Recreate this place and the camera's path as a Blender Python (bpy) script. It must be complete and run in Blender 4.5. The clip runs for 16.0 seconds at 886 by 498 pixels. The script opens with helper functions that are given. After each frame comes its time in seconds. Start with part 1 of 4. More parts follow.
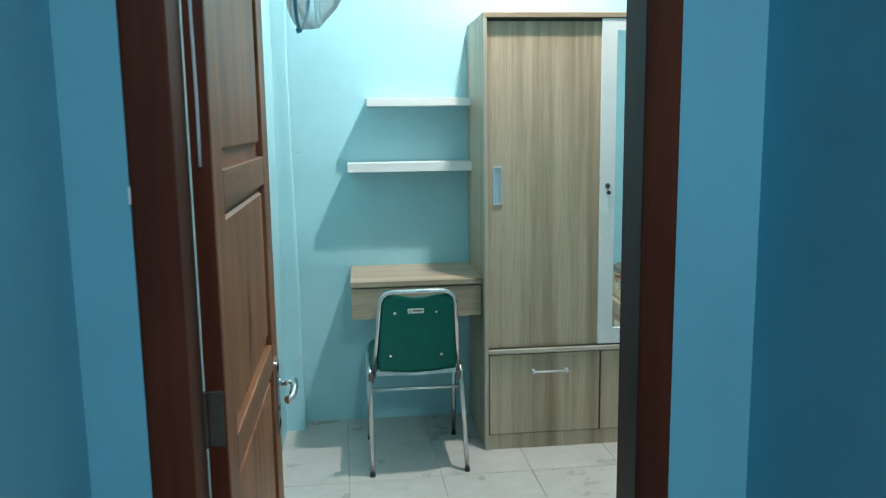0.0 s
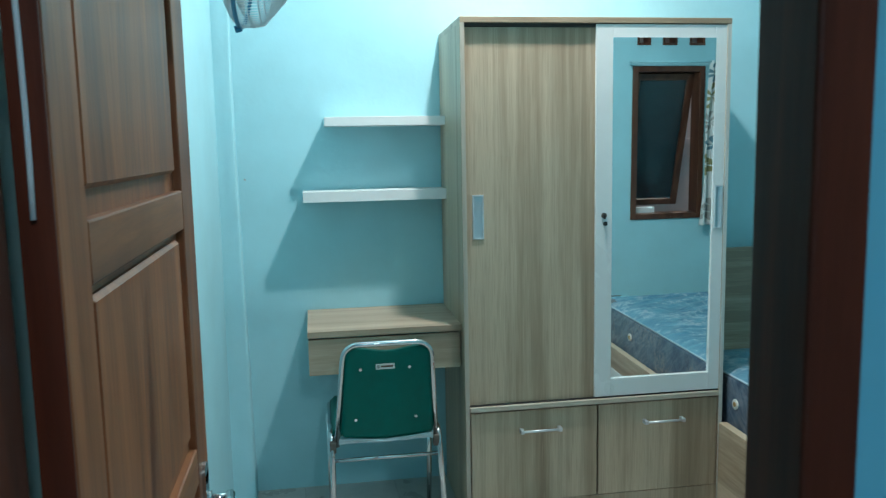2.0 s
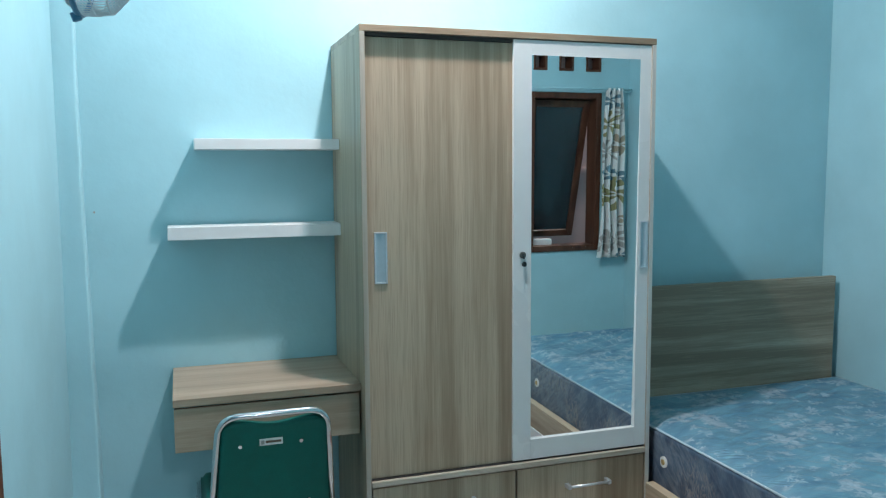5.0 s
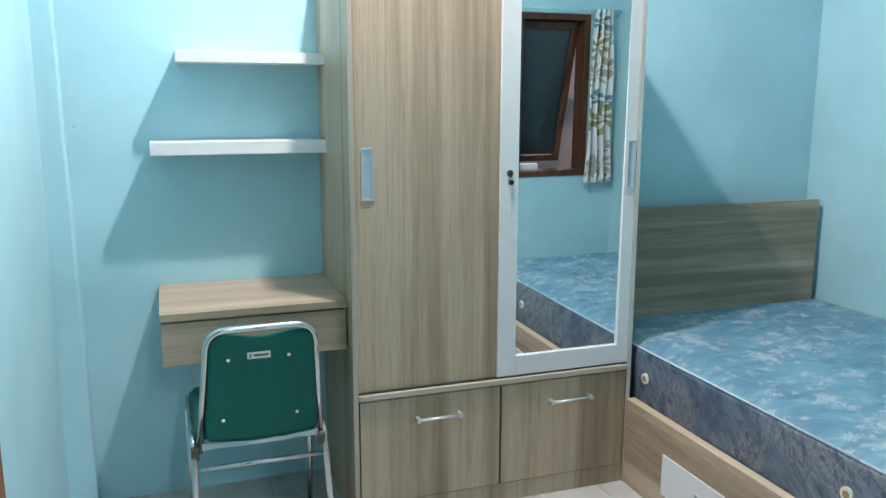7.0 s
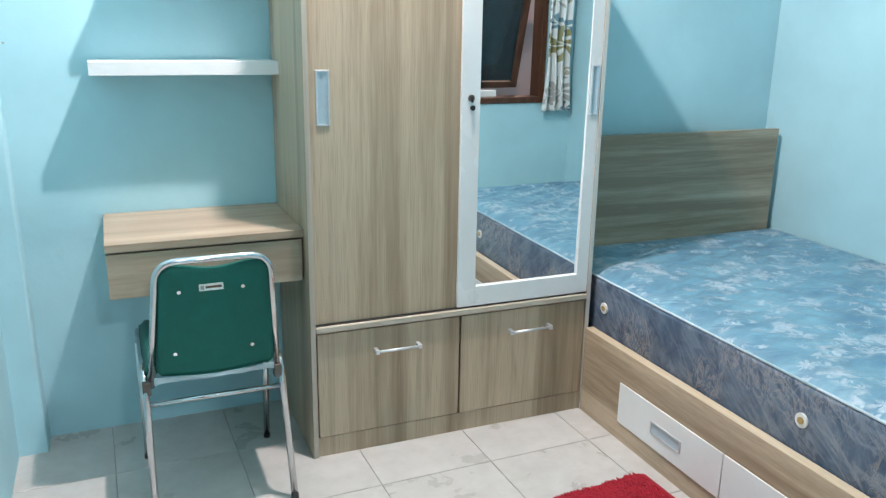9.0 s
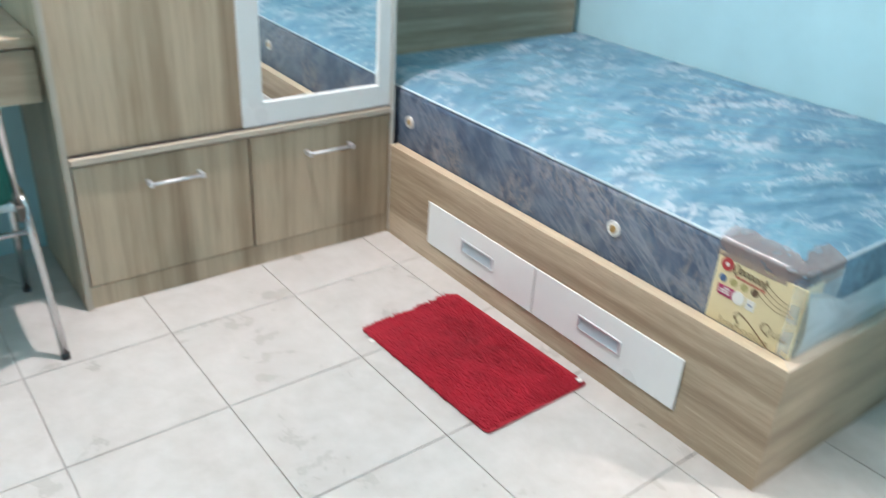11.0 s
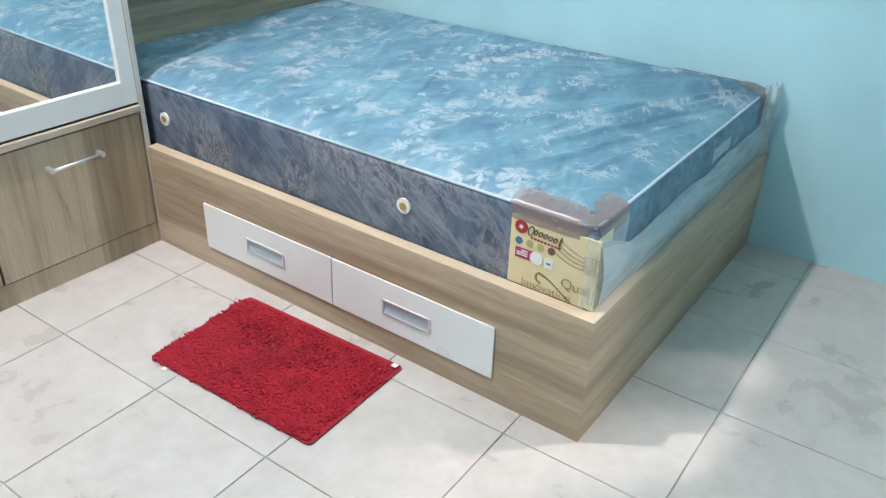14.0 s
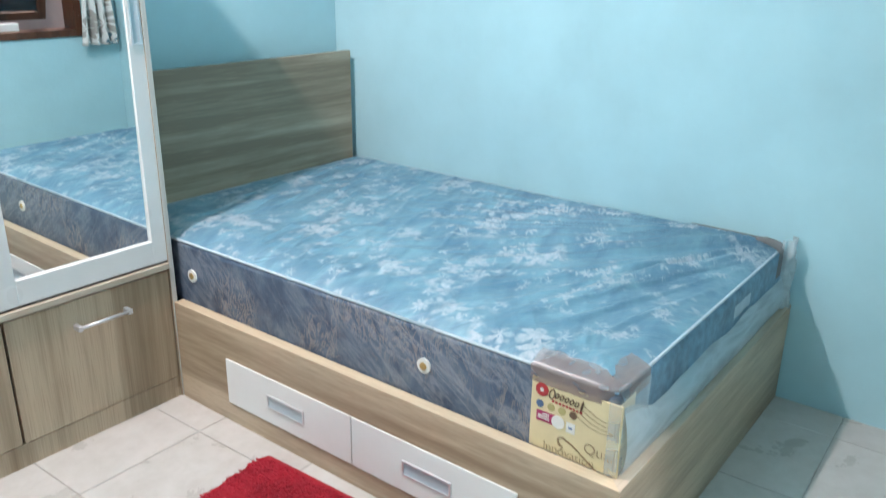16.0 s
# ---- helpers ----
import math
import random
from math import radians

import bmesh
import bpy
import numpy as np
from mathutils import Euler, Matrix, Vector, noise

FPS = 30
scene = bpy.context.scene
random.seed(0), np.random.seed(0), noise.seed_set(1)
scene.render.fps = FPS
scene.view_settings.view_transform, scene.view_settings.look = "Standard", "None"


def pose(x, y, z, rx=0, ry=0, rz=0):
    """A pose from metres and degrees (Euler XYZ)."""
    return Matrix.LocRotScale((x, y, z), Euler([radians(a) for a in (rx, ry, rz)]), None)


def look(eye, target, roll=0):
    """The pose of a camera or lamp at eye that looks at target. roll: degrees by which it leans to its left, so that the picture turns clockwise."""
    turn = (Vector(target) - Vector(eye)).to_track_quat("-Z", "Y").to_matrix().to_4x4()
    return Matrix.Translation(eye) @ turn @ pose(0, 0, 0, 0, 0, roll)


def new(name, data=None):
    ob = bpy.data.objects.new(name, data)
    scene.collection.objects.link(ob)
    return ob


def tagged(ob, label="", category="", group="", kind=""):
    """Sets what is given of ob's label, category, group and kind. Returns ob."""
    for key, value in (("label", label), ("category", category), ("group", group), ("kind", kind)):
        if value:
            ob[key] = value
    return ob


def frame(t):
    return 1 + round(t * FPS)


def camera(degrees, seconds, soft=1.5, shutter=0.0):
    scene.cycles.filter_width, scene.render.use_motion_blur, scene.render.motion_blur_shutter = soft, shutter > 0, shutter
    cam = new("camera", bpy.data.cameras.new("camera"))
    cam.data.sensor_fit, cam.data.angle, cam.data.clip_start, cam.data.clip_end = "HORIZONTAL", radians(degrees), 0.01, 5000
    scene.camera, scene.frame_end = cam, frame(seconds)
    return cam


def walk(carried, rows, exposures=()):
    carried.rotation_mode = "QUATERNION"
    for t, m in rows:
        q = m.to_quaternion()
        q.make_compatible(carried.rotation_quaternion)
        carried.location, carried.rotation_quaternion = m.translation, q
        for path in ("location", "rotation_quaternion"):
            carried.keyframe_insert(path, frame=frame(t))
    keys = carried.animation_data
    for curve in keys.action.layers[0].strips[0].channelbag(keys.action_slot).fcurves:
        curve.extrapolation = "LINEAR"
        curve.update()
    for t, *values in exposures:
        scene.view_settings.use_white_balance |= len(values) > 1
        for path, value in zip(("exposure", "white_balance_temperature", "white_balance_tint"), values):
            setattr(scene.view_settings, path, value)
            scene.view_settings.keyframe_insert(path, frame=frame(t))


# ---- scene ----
cam = camera(58.0, 16.0, 1.2, 0.6)
PATH = [
    (0, (-0.008, 0.131, 1.515), (0.203, 2.096, 1.205), -0.8),
    (0.5, (0.045, 0.245, 1.522), (0.22, 2.215, 1.227), -1.4),
    (1, (0.079, 0.345, 1.519), (0.216, 2.32, 1.235), -1.8),
    (1.5, (0.044, 0.491, 1.509), (0.243, 2.464, 1.245), -1.4),
    (2, (-0.004, 0.649, 1.512), (0.311, 2.607, 1.256), -1.1),
    (2.5, (-0.026, 0.756, 1.503), (0.342, 2.703, 1.235), -0.9),
    (3, (-0.005, 0.917, 1.51), (0.404, 2.86, 1.274), -0.4),
    (3.5, (0.027, 1.03, 1.518), (0.52, 2.957, 1.315), -0.2),
    (3.7, (0.023, 1.058, 1.524), (0.558, 2.975, 1.333), -0.1),
    (5.8, (-0.012, 1.119, 1.526), (0.624, 3.003, 1.31), -0.5),
    (6, (-0.011, 1.123, 1.517), (0.625, 3.004, 1.278), -0.6),
    (6.5, (-0.012, 1.116, 1.496), (0.63, 2.987, 1.199), -0.4),
    (7, (-0.014, 1.114, 1.478), (0.639, 2.968, 1.11), 0.1),
    (7.5, (-0.016, 1.113, 1.464), (0.642, 2.957, 1.054), 0.2),
    (8, (-0.017, 1.123, 1.474), (0.656, 2.949, 1.012), 0.4),
    (8.2, (-0.024, 1.132, 1.478), (0.669, 2.943, 0.999), 0.5),
    (10.3, (0.116, 1.313, 1.38), (1.009, 2.951, 0.658), 2.2),
    (10.5, (0.14, 1.333, 1.366), (1.081, 2.92, 0.593), 2.6),
    (11, (0.148, 1.404, 1.347), (1.237, 2.799, 0.416), 3.5),
    (11.5, (0.163, 1.449, 1.323), (1.353, 2.674, 0.281), 3.6),
    (12, (0.203, 1.489, 1.312), (1.437, 2.622, 0.219), 3.8),
    (12.5, (0.24, 1.497, 1.329), (1.537, 2.565, 0.244), 4.3),
    (13, (0.253, 1.504, 1.339), (1.643, 2.506, 0.307), 3.6),
    (13.5, (0.25, 1.504, 1.339), (1.673, 2.485, 0.334), 2.6),
    (14, (0.254, 1.498, 1.344), (1.672, 2.504, 0.356), 1.8),
    (14.5, (0.257, 1.499, 1.351), (1.682, 2.546, 0.416), 1.8),
    (15, (0.26, 1.502, 1.369), (1.708, 2.584, 0.512), 1.7),
    (15.5, (0.263, 1.498, 1.381), (1.733, 2.611, 0.606), 1.3),
    (16, (0.268, 1.5, 1.404), (1.761, 2.643, 0.723), 0.8),
]
EXPOSURES = [(0, 0.20, 6500, 2), (1, 0.05, 6250, 2), (2, -0.05, 6030, -2), (2.5, -0.04, 6250, -1), (3.5, -0.17, 6100, 5), (6, -0.05, 6450, 14), (7, 0.38, 6580, 15), (8.2, 0.62, 6700, 16), (10.5, 0.93, 6900, 21), (11.5, 0.85, 6900, 21), (12.5, 0.77, 6900, 21), (14.5, 0.91, 6900, 21), (16, 0.89, 6900, 21)]
walk(cam, [(t, look(eye, target, roll)) for t, eye, target, roll in PATH], EXPOSURES)

# ---- light ----
world = bpy.data.worlds.new("night")
scene.world = world
world.use_nodes = True
world.node_tree.nodes["Background"].inputs["Color"].default_value = (0.35, 0.42, 0.55, 1)
world.node_tree.nodes["Background"].inputs["Strength"].default_value = 0.03
scene.view_settings.exposure = 0.0


def lamp(name, x, y, z, watts, size, colour):
    """A round, flat lamp that shines down from the ceiling."""
    data = bpy.data.lights.new(name, "AREA")
    data.shape, data.energy, data.size, data.color = "DISK", watts, size, colour
    ob = new(name, data)
    ob.location = (x, y, z)
    return ob


LAMP = (0.76, 3.38, 3.05)
PORCH = (3.21, 0.60, 3.05)
lamp("room_bulb_light", *LAMP, 32, 0.08, (1.0, 0.95, 0.94))
glow = bpy.data.lights.new("room_bulb_side_light", "POINT")  # what the same bulb sends to the sides and up
glow.energy, glow.shadow_soft_size, glow.color = 41, 0.04, (1.0, 0.95, 0.94)
new("room_bulb_side_light", glow).location = (LAMP[0], LAMP[1], LAMP[2] - 0.045)
# unseen lamp, added to brighten the corridor walls
lamp("corridor_fill_light", 0.50, -0.9, 3.05, 37, 0.1, (0.93, 0.97, 1.0))
# unseen lamp, added so that light through the window reaches the bed's foot
lamp("porch_fill_light", *PORCH, 58, 0.20, (1.0, 0.95, 0.90))


# ---- materials ----
def material(name, rough=0.5, metal=0.0, colour=(0.5, 0.5, 0.5)):
    m = bpy.data.materials.new(name)
    m.use_nodes = True
    b = m.node_tree.nodes["Principled BSDF"]
    b.inputs["Base Color"].default_value = (*colour, 1)
    b.inputs["Roughness"].default_value = rough
    b.inputs["Metallic"].default_value = metal
    return m, m.node_tree, b


def node(nt, kind, **values):
    n = nt.nodes.new("ShaderNode" + kind)
    for key, value in values.items():
        key = key.replace("_", " ")
        if hasattr(value, "is_linked"):
            nt.links.new(value, n.inputs[key])
        else:
            n.inputs[key].default_value = value
    return n


def coords(nt, scale=(1, 1, 1), shift=(0, 0, 0), wobble=False):
    c = nt.nodes.new("ShaderNodeTexCoord")
    m = node(nt, "Mapping", Scale=scale, Location=shift)
    nt.links.new(c.outputs["Object"], m.inputs["Vector"])
    if wobble:
        info = nt.nodes.new("ShaderNodeObjectInfo")
        mul = nt.nodes.new("ShaderNodeVectorMath")
        mul.operation = "SCALE"
        mul.inputs[0].default_value = (37.0, 21.0, 53.0)
        nt.links.new(info.outputs["Random"], mul.inputs["Scale"])
        nt.links.new(mul.outputs[0], m.inputs["Location"])
    return m.outputs[0]


def noise_tex(nt, vec, scale=5.0, detail=4.0, rough=0.55, distort=0.0):
    return node(nt, "TexNoise", Vector=vec, Scale=scale, Detail=detail, Roughness=rough, Distortion=distort).outputs["Fac"]


def ramp(nt, fac, stops):
    r = nt.nodes.new("ShaderNodeValToRGB")
    e = r.color_ramp.elements
    while len(e) < len(stops):
        e.new(0.5)
    for el, (p, c) in zip(e, stops):
        el.position = p
        el.color = (*c, 1) if len(c) == 3 else c
    nt.links.new(fac, r.inputs["Fac"])
    return r.outputs["Color"]


def math_node(nt, op, a, b=None, c=None):
    n = nt.nodes.new("ShaderNodeMath")
    n.operation = op
    for i, v in enumerate((a, b, c)):
        if v is None:
            continue
        if hasattr(v, "is_linked"):
            nt.links.new(v, n.inputs[i])
        else:
            n.inputs[i].default_value = v
    return n.outputs[0]


def mix(nt, fac, a, b, mode="MIX"):
    n = nt.nodes.new("ShaderNodeMix")
    n.data_type = "RGBA"
    n.blend_type = mode
    for i, v in ((0, fac), (6, a), (7, b)):
        if hasattr(v, "is_linked"):
            nt.links.new(v, n.inputs[i])
        elif i == 0:
            n.inputs[i].default_value = v
        else:
            n.inputs[i].default_value = (*v, 1)
    return n.outputs[2]


def bump(nt, b, height, strength=0.2, distance=0.002, socket="Normal"):
    n = node(nt, "Bump", Height=height, Strength=strength, Distance=distance)
    nt.links.new(n.outputs[0], b.inputs[socket])


def paint(name, colour, rough=0.5, vary=0.075, relief=0.4):
    m, nt, b = material(name, rough)
    v = coords(nt)
    big = noise_tex(nt, v, 1.7, 5, 0.6)
    small = noise_tex(nt, v, 60, 3, 0.6)
    lo = tuple(c * (1 - vary) for c in colour)
    hi = tuple(min(1, c * (1 + vary)) for c in colour)
    c1 = ramp(nt, big, [(0.3, lo), (0.7, hi)])
    smudge = ramp(nt, noise_tex(nt, coords(nt, (1, 1, 0.6)), 6, 6, 0.7), [(0.60, (0, 0, 0)), (0.85, (1, 1, 1))])
    c2 = mix(nt, math_node(nt, "MULTIPLY", smudge, 0.25), c1, tuple(c * 0.8 for c in colour))
    nt.links.new(c2, b.inputs["Base Color"])
    h = math_node(nt, "ADD", small, math_node(nt, "MULTIPLY", noise_tex(nt, v, 7, 4, 0.6), 4.0))
    bump(nt, b, h, relief, 0.0012)
    b.inputs["Specular IOR Level"].default_value = 0.25
    nt.links.new(math_node(nt, "MULTIPLY_ADD", small, 0.12, rough - 0.06), b.inputs["Roughness"])
    return m


def laminate(name, axis, dark=(0.280, 0.200, 0.132), mid=(0.402, 0.303, 0.208), light=(0.530, 0.415, 0.298), rough=0.42, width=10):
    """Printed wood-grain laminate; the grain runs along the axis."""
    m, nt, b = material(name, rough)
    s = [width, width, width]
    s["xyz".index(axis)] = 0.28 if axis == "z" else 0.55
    v = coords(nt, s)
    bands = noise_tex(nt, v, 1.0, 2.5, 0.55, 0.25)
    fine = noise_tex(nt, coords(nt, [q * 9 for q in s]), 1.0, 3, 0.6)
    pores = noise_tex(nt, coords(nt, [q * 26 for q in s]), 1.0, 2, 0.5)
    fac = math_node(nt, "ADD", math_node(nt, "MULTIPLY", bands, 0.76), math_node(nt, "MULTIPLY", fine, 0.24))
    c = ramp(nt, fac, [(0.395, dark), (0.5, mid), (0.605, light)])
    c = mix(nt, math_node(nt, "MULTIPLY", ramp(nt, pores, [(0.5, (0, 0, 0)), (0.68, (1, 1, 1))]), 0.36), c, dark)
    hairs = ramp(nt, noise_tex(nt, coords(nt, [q * 15 for q in s], (3.7, 1.9, 5.3)), 1.0, 2, 0.5), [(0.60, (0, 0, 0)), (0.72, (1, 1, 1))])
    c = mix(nt, math_node(nt, "MULTIPLY", hairs, 0.24), c, tuple(min(1, q * 1.18) for q in light))
    nt.links.new(c, b.inputs["Base Color"])
    bump(nt, b, pores, 0.08, 0.0006)
    return m


def varnished(name, dark, light, rough=0.32, axis="z", coat=0.25, gloss=0.3):
    """Varnished solid wood."""
    m, nt, b = material(name, rough)
    s = [9.0, 9.0, 9.0]
    s["xyz".index(axis)] = 0.7
    v = coords(nt, s)
    n1 = noise_tex(nt, v, 0.75, 5, 0.6, 2.2)
    n2 = noise_tex(nt, coords(nt, [q * 12 for q in s]), 1, 3, 0.6)
    fac = math_node(nt, "ADD", math_node(nt, "MULTIPLY", n1, 0.88), math_node(nt, "MULTIPLY", n2, 0.12))
    c = ramp(nt, fac, [(0.34, dark), (0.66, light)])
    stain = ramp(nt, noise_tex(nt, coords(nt, (2.2, 2.2, 1.1), wobble=True), 1.6, 4, 0.6, 0.8), [(0.42, (0, 0, 0)), (0.66, (1, 1, 1))])
    c = mix(nt, math_node(nt, "MULTIPLY", stain, 0.34), c, tuple(0.55 * p + 0.25 * q for p, q in zip(dark, light)))
    nt.links.new(c, b.inputs["Base Color"])
    nt.links.new(math_node(nt, "MULTIPLY_ADD", n1, 0.25, rough - 0.1), b.inputs["Roughness"])
    bump(nt, b, math_node(nt, "ADD", n1, n2), 0.15, 0.0015)
    b.inputs["Coat Weight"].default_value = coat
    b.inputs["Coat Roughness"].default_value = 0.25
    b.inputs["Specular IOR Level"].default_value = gloss
    return m


def plain(name, colour, rough=0.4, metal=0.0, vary=0.05, scale=40, relief=0.05):
    m, nt, b = material(name, rough, metal, colour)
    n = noise_tex(nt, coords(nt), scale, 4, 0.6)
    big = noise_tex(nt, coords(nt), scale / 9, 4, 0.6)
    f = math_node(nt, "ADD", math_node(nt, "MULTIPLY", n, 0.5), math_node(nt, "MULTIPLY", big, 0.5))
    lo = tuple(c * (1 - vary) for c in colour)
    hi = tuple(min(1, c * (1 + vary)) for c in colour)
    nt.links.new(ramp(nt, f, [(0.35, lo), (0.65, hi)]), b.inputs["Base Color"])
    nt.links.new(math_node(nt, "MULTIPLY_ADD", big, 0.16, max(0.02, rough - 0.08)), b.inputs["Roughness"])
    bump(nt, b, n, relief, 0.001)
    return m


def tile_material():
    m, nt, b = material("pale_marbled_floor_tile", 0.28)
    v = coords(nt, wobble=True)
    n1 = noise_tex(nt, v, 5.5, 7, 0.62, 0.4)
    n2 = noise_tex(nt, v, 22, 5, 0.6)
    f = math_node(nt, "ADD", math_node(nt, "MULTIPLY", n1, 0.62), math_node(nt, "MULTIPLY", n2, 0.38))
    c = ramp(nt, f, [(0.32, (0.425, 0.410, 0.382)), (0.46, (0.474, 0.460, 0.434)), (0.62, (0.528, 0.515, 0.491))])
    dirt = ramp(nt, noise_tex(nt, coords(nt), 2.3, 6, 0.7), [(0.55, (0, 0, 0)), (0.8, (1, 1, 1))])
    c = mix(nt, math_node(nt, "MULTIPLY", dirt, 0.14), c, (0.36, 0.34, 0.31))
    nt.links.new(c, b.inputs["Base Color"])
    nt.links.new(math_node(nt, "MULTIPLY_ADD", n1, 0.3, 0.16), b.inputs["Roughness"])
    bump(nt, b, n2, 0.08, 0.0008)
    return m


def flower_mask(nt, scale, radius, petals, seed, cluster, plane="xy"):
    """Scattered petalled blossoms, laid out in loose clusters."""
    v = coords(nt, (scale,) * 3, (seed, seed * 1.7, 0))
    if plane == "xz":
        axes = node(nt, "SeparateXYZ", Vector=v)
        v = node(nt, "CombineXYZ", X=axes.outputs["X"], Y=axes.outputs["Z"]).outputs[0]
    if plane == "xy":
        flat = node(nt, "VectorMath")
        flat.operation = "MULTIPLY"
        nt.links.new(v, flat.inputs[0])
        flat.inputs[1].default_value = (1, 1, 0)
        v = flat.outputs[0]
    warp = node(nt, "TexNoise", Vector=v, Scale=2.2, Detail=2.0)
    add = node(nt, "VectorMath")
    add.operation = "MULTIPLY_ADD"
    nt.links.new(warp.outputs["Color"], add.inputs[0])
    add.inputs[1].default_value = (0.35, 0.35, 0.0)
    nt.links.new(v, add.inputs[2])
    v = add.outputs[0]
    vor = node(nt, "TexVoronoi", Vector=v, Scale=1.0, Randomness=1.0)
    sub = node(nt, "VectorMath")
    sub.operation = "SUBTRACT"
    nt.links.new(v, sub.inputs[0])
    nt.links.new(vor.outputs["Position"], sub.inputs[1])
    xyz = node(nt, "SeparateXYZ", Vector=sub.outputs[0])
    ang = math_node(nt, "ARCTAN2", xyz.outputs["Y"], xyz.outputs["X"])
    rnd = node(nt, "SeparateColor", Color=vor.outputs["Color"])
    ang = math_node(nt, "MULTIPLY_ADD", ang, petals / 2, math_node(nt, "MULTIPLY", rnd.outputs["Red"], 6.28))
    lobe = math_node(nt, "MULTIPLY_ADD", math_node(nt, "ABSOLUTE", math_node(nt, "COSINE", ang)), 0.65, 0.35)
    size = math_node(nt, "MULTIPLY", math_node(nt, "MULTIPLY_ADD", rnd.outputs["Green"], 0.6, 0.6), radius)
    ratio = math_node(nt, "DIVIDE", vor.outputs["Distance"], math_node(nt, "MULTIPLY", lobe, size))
    petal = math_node(nt, "SUBTRACT", 1.0, ratio)
    petal = ramp(nt, petal, [(0.0, (0, 0, 0)), (0.30, (1, 1, 1))])
    low = ramp(nt, noise_tex(nt, v, 0.33, 2, 0.5), [(cluster, (0, 0, 0)), (cluster + 0.05, (1, 1, 1))])
    return math_node(nt, "MULTIPLY", petal, low)


def mattress_top_material():
    m, nt, b = material("blue_damask_under_plastic", 0.5)
    cloth = noise_tex(nt, coords(nt, (2.0, 5.0, 1)), 2.0, 5, 0.6, 0.6)
    base = ramp(nt, cloth, [(0.34, (0.058, 0.165, 0.255)), (0.5, (0.104, 0.246, 0.338)), (0.66, (0.152, 0.335, 0.422))])
    weave = noise_tex(nt, coords(nt, (1, 7, 1)), 55, 2, 0.6)
    base = mix(nt, math_node(nt, "MULTIPLY", weave, 0.25), base, (0.16, 0.33, 0.42))
    f1 = flower_mask(nt, 13.0, 0.85, 5, 3.1, 0.53)
    f2 = flower_mask(nt, 27.0, 0.62, 5, 9.4, 0.57)
    f3 = flower_mask(nt, 19.0, 0.62, 7, 5.7, 0.54)
    f = math_node(nt, "MAXIMUM", f1, math_node(nt, "MAXIMUM", f2, f3))
    tone = ramp(nt, noise_tex(nt, coords(nt), 70, 3, 0.6), [(0.34, (0.24, 0.37, 0.44)), (0.66, (0.52, 0.56, 0.60))])
    c = mix(nt, math_node(nt, "MULTIPLY", f, 0.80), base, tone)
    nt.links.new(c, b.inputs["Base Color"])
    b.inputs["Coat Weight"].default_value = 0.45
    b.inputs["Coat Roughness"].default_value = 0.36
    turn = node(nt, "Mapping", Rotation=(0, 0, radians(42)))
    nt.links.new(coords(nt), turn.inputs["Vector"])
    drawn = node(nt, "Mapping", Vector=turn.outputs[0], Scale=(2.0, 11.0, 4.0))
    creases = noise_tex(nt, drawn.outputs[0], 1.2, 4, 0.6, 1.2)
    folds = math_node(nt, "ABSOLUTE", math_node(nt, "SUBTRACT", creases, 0.5))
    bump(nt, b, folds, 0.8, 0.03, "Coat Normal")
    bump(nt, b, math_node(nt, "ADD", math_node(nt, "MULTIPLY", weave, 0.1), folds), 0.5, 0.018)
    return m


def mattress_side_material():
    m, nt, b = material("navy_damask_under_plastic", 0.5)
    v = coords(nt, (1, 1, 1))
    n1 = noise_tex(nt, v, 6, 5, 0.65, 1.5)
    base = ramp(nt, n1, [(0.36, (0.030, 0.058, 0.108)), (0.52, (0.062, 0.105, 0.170)), (0.68, (0.125, 0.165, 0.215))])
    leaf = noise_tex(nt, coords(nt, (1, 1, 0.55)), 17, 3, 0.6, 3.0)
    lines = ramp(nt, math_node(nt, "ABSOLUTE", math_node(nt, "SUBTRACT", leaf, 0.5)), [(0.0, (1, 1, 1)), (0.06, (0, 0, 0))])
    where = ramp(nt, noise_tex(nt, v, 5, 2, 0.5), [(0.45, (0, 0, 0)), (0.6, (1, 1, 1))])
    c = mix(nt, math_node(nt, "MULTIPLY", math_node(nt, "MULTIPLY", lines, where), 0.62), base, (0.34, 0.285, 0.26))
    # pale sheen along the wrap's slanting creases, painted into the colour
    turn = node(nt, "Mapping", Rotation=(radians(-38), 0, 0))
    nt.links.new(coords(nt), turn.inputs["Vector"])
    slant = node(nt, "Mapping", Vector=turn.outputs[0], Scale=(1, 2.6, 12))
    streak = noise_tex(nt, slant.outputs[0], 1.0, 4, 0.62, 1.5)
    crease_sheen = ramp(nt, math_node(nt, "ABSOLUTE", math_node(nt, "SUBTRACT", streak, 0.5)), [(0.0, (1, 1, 1)), (0.07, (0, 0, 0))])
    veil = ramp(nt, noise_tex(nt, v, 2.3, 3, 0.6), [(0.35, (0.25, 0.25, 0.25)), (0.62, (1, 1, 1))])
    c = mix(nt, math_node(nt, "MULTIPLY", math_node(nt, "MULTIPLY", crease_sheen, veil), 0.48), c, (0.30, 0.32, 0.36))
    nt.links.new(c, b.inputs["Base Color"])
    b.inputs["Coat Weight"].default_value = 0.7
    b.inputs["Coat Roughness"].default_value = 0.18
    creases = noise_tex(nt, coords(nt, (6, 6, 2.2)), 2.2, 4, 0.6, 2.5)
    bump(nt, b, math_node(nt, "ABSOLUTE", math_node(nt, "SUBTRACT", creases, 0.5)), 0.9, 0.03, "Coat Normal")
    bump(nt, b, n1, 0.2, 0.004)
    return m


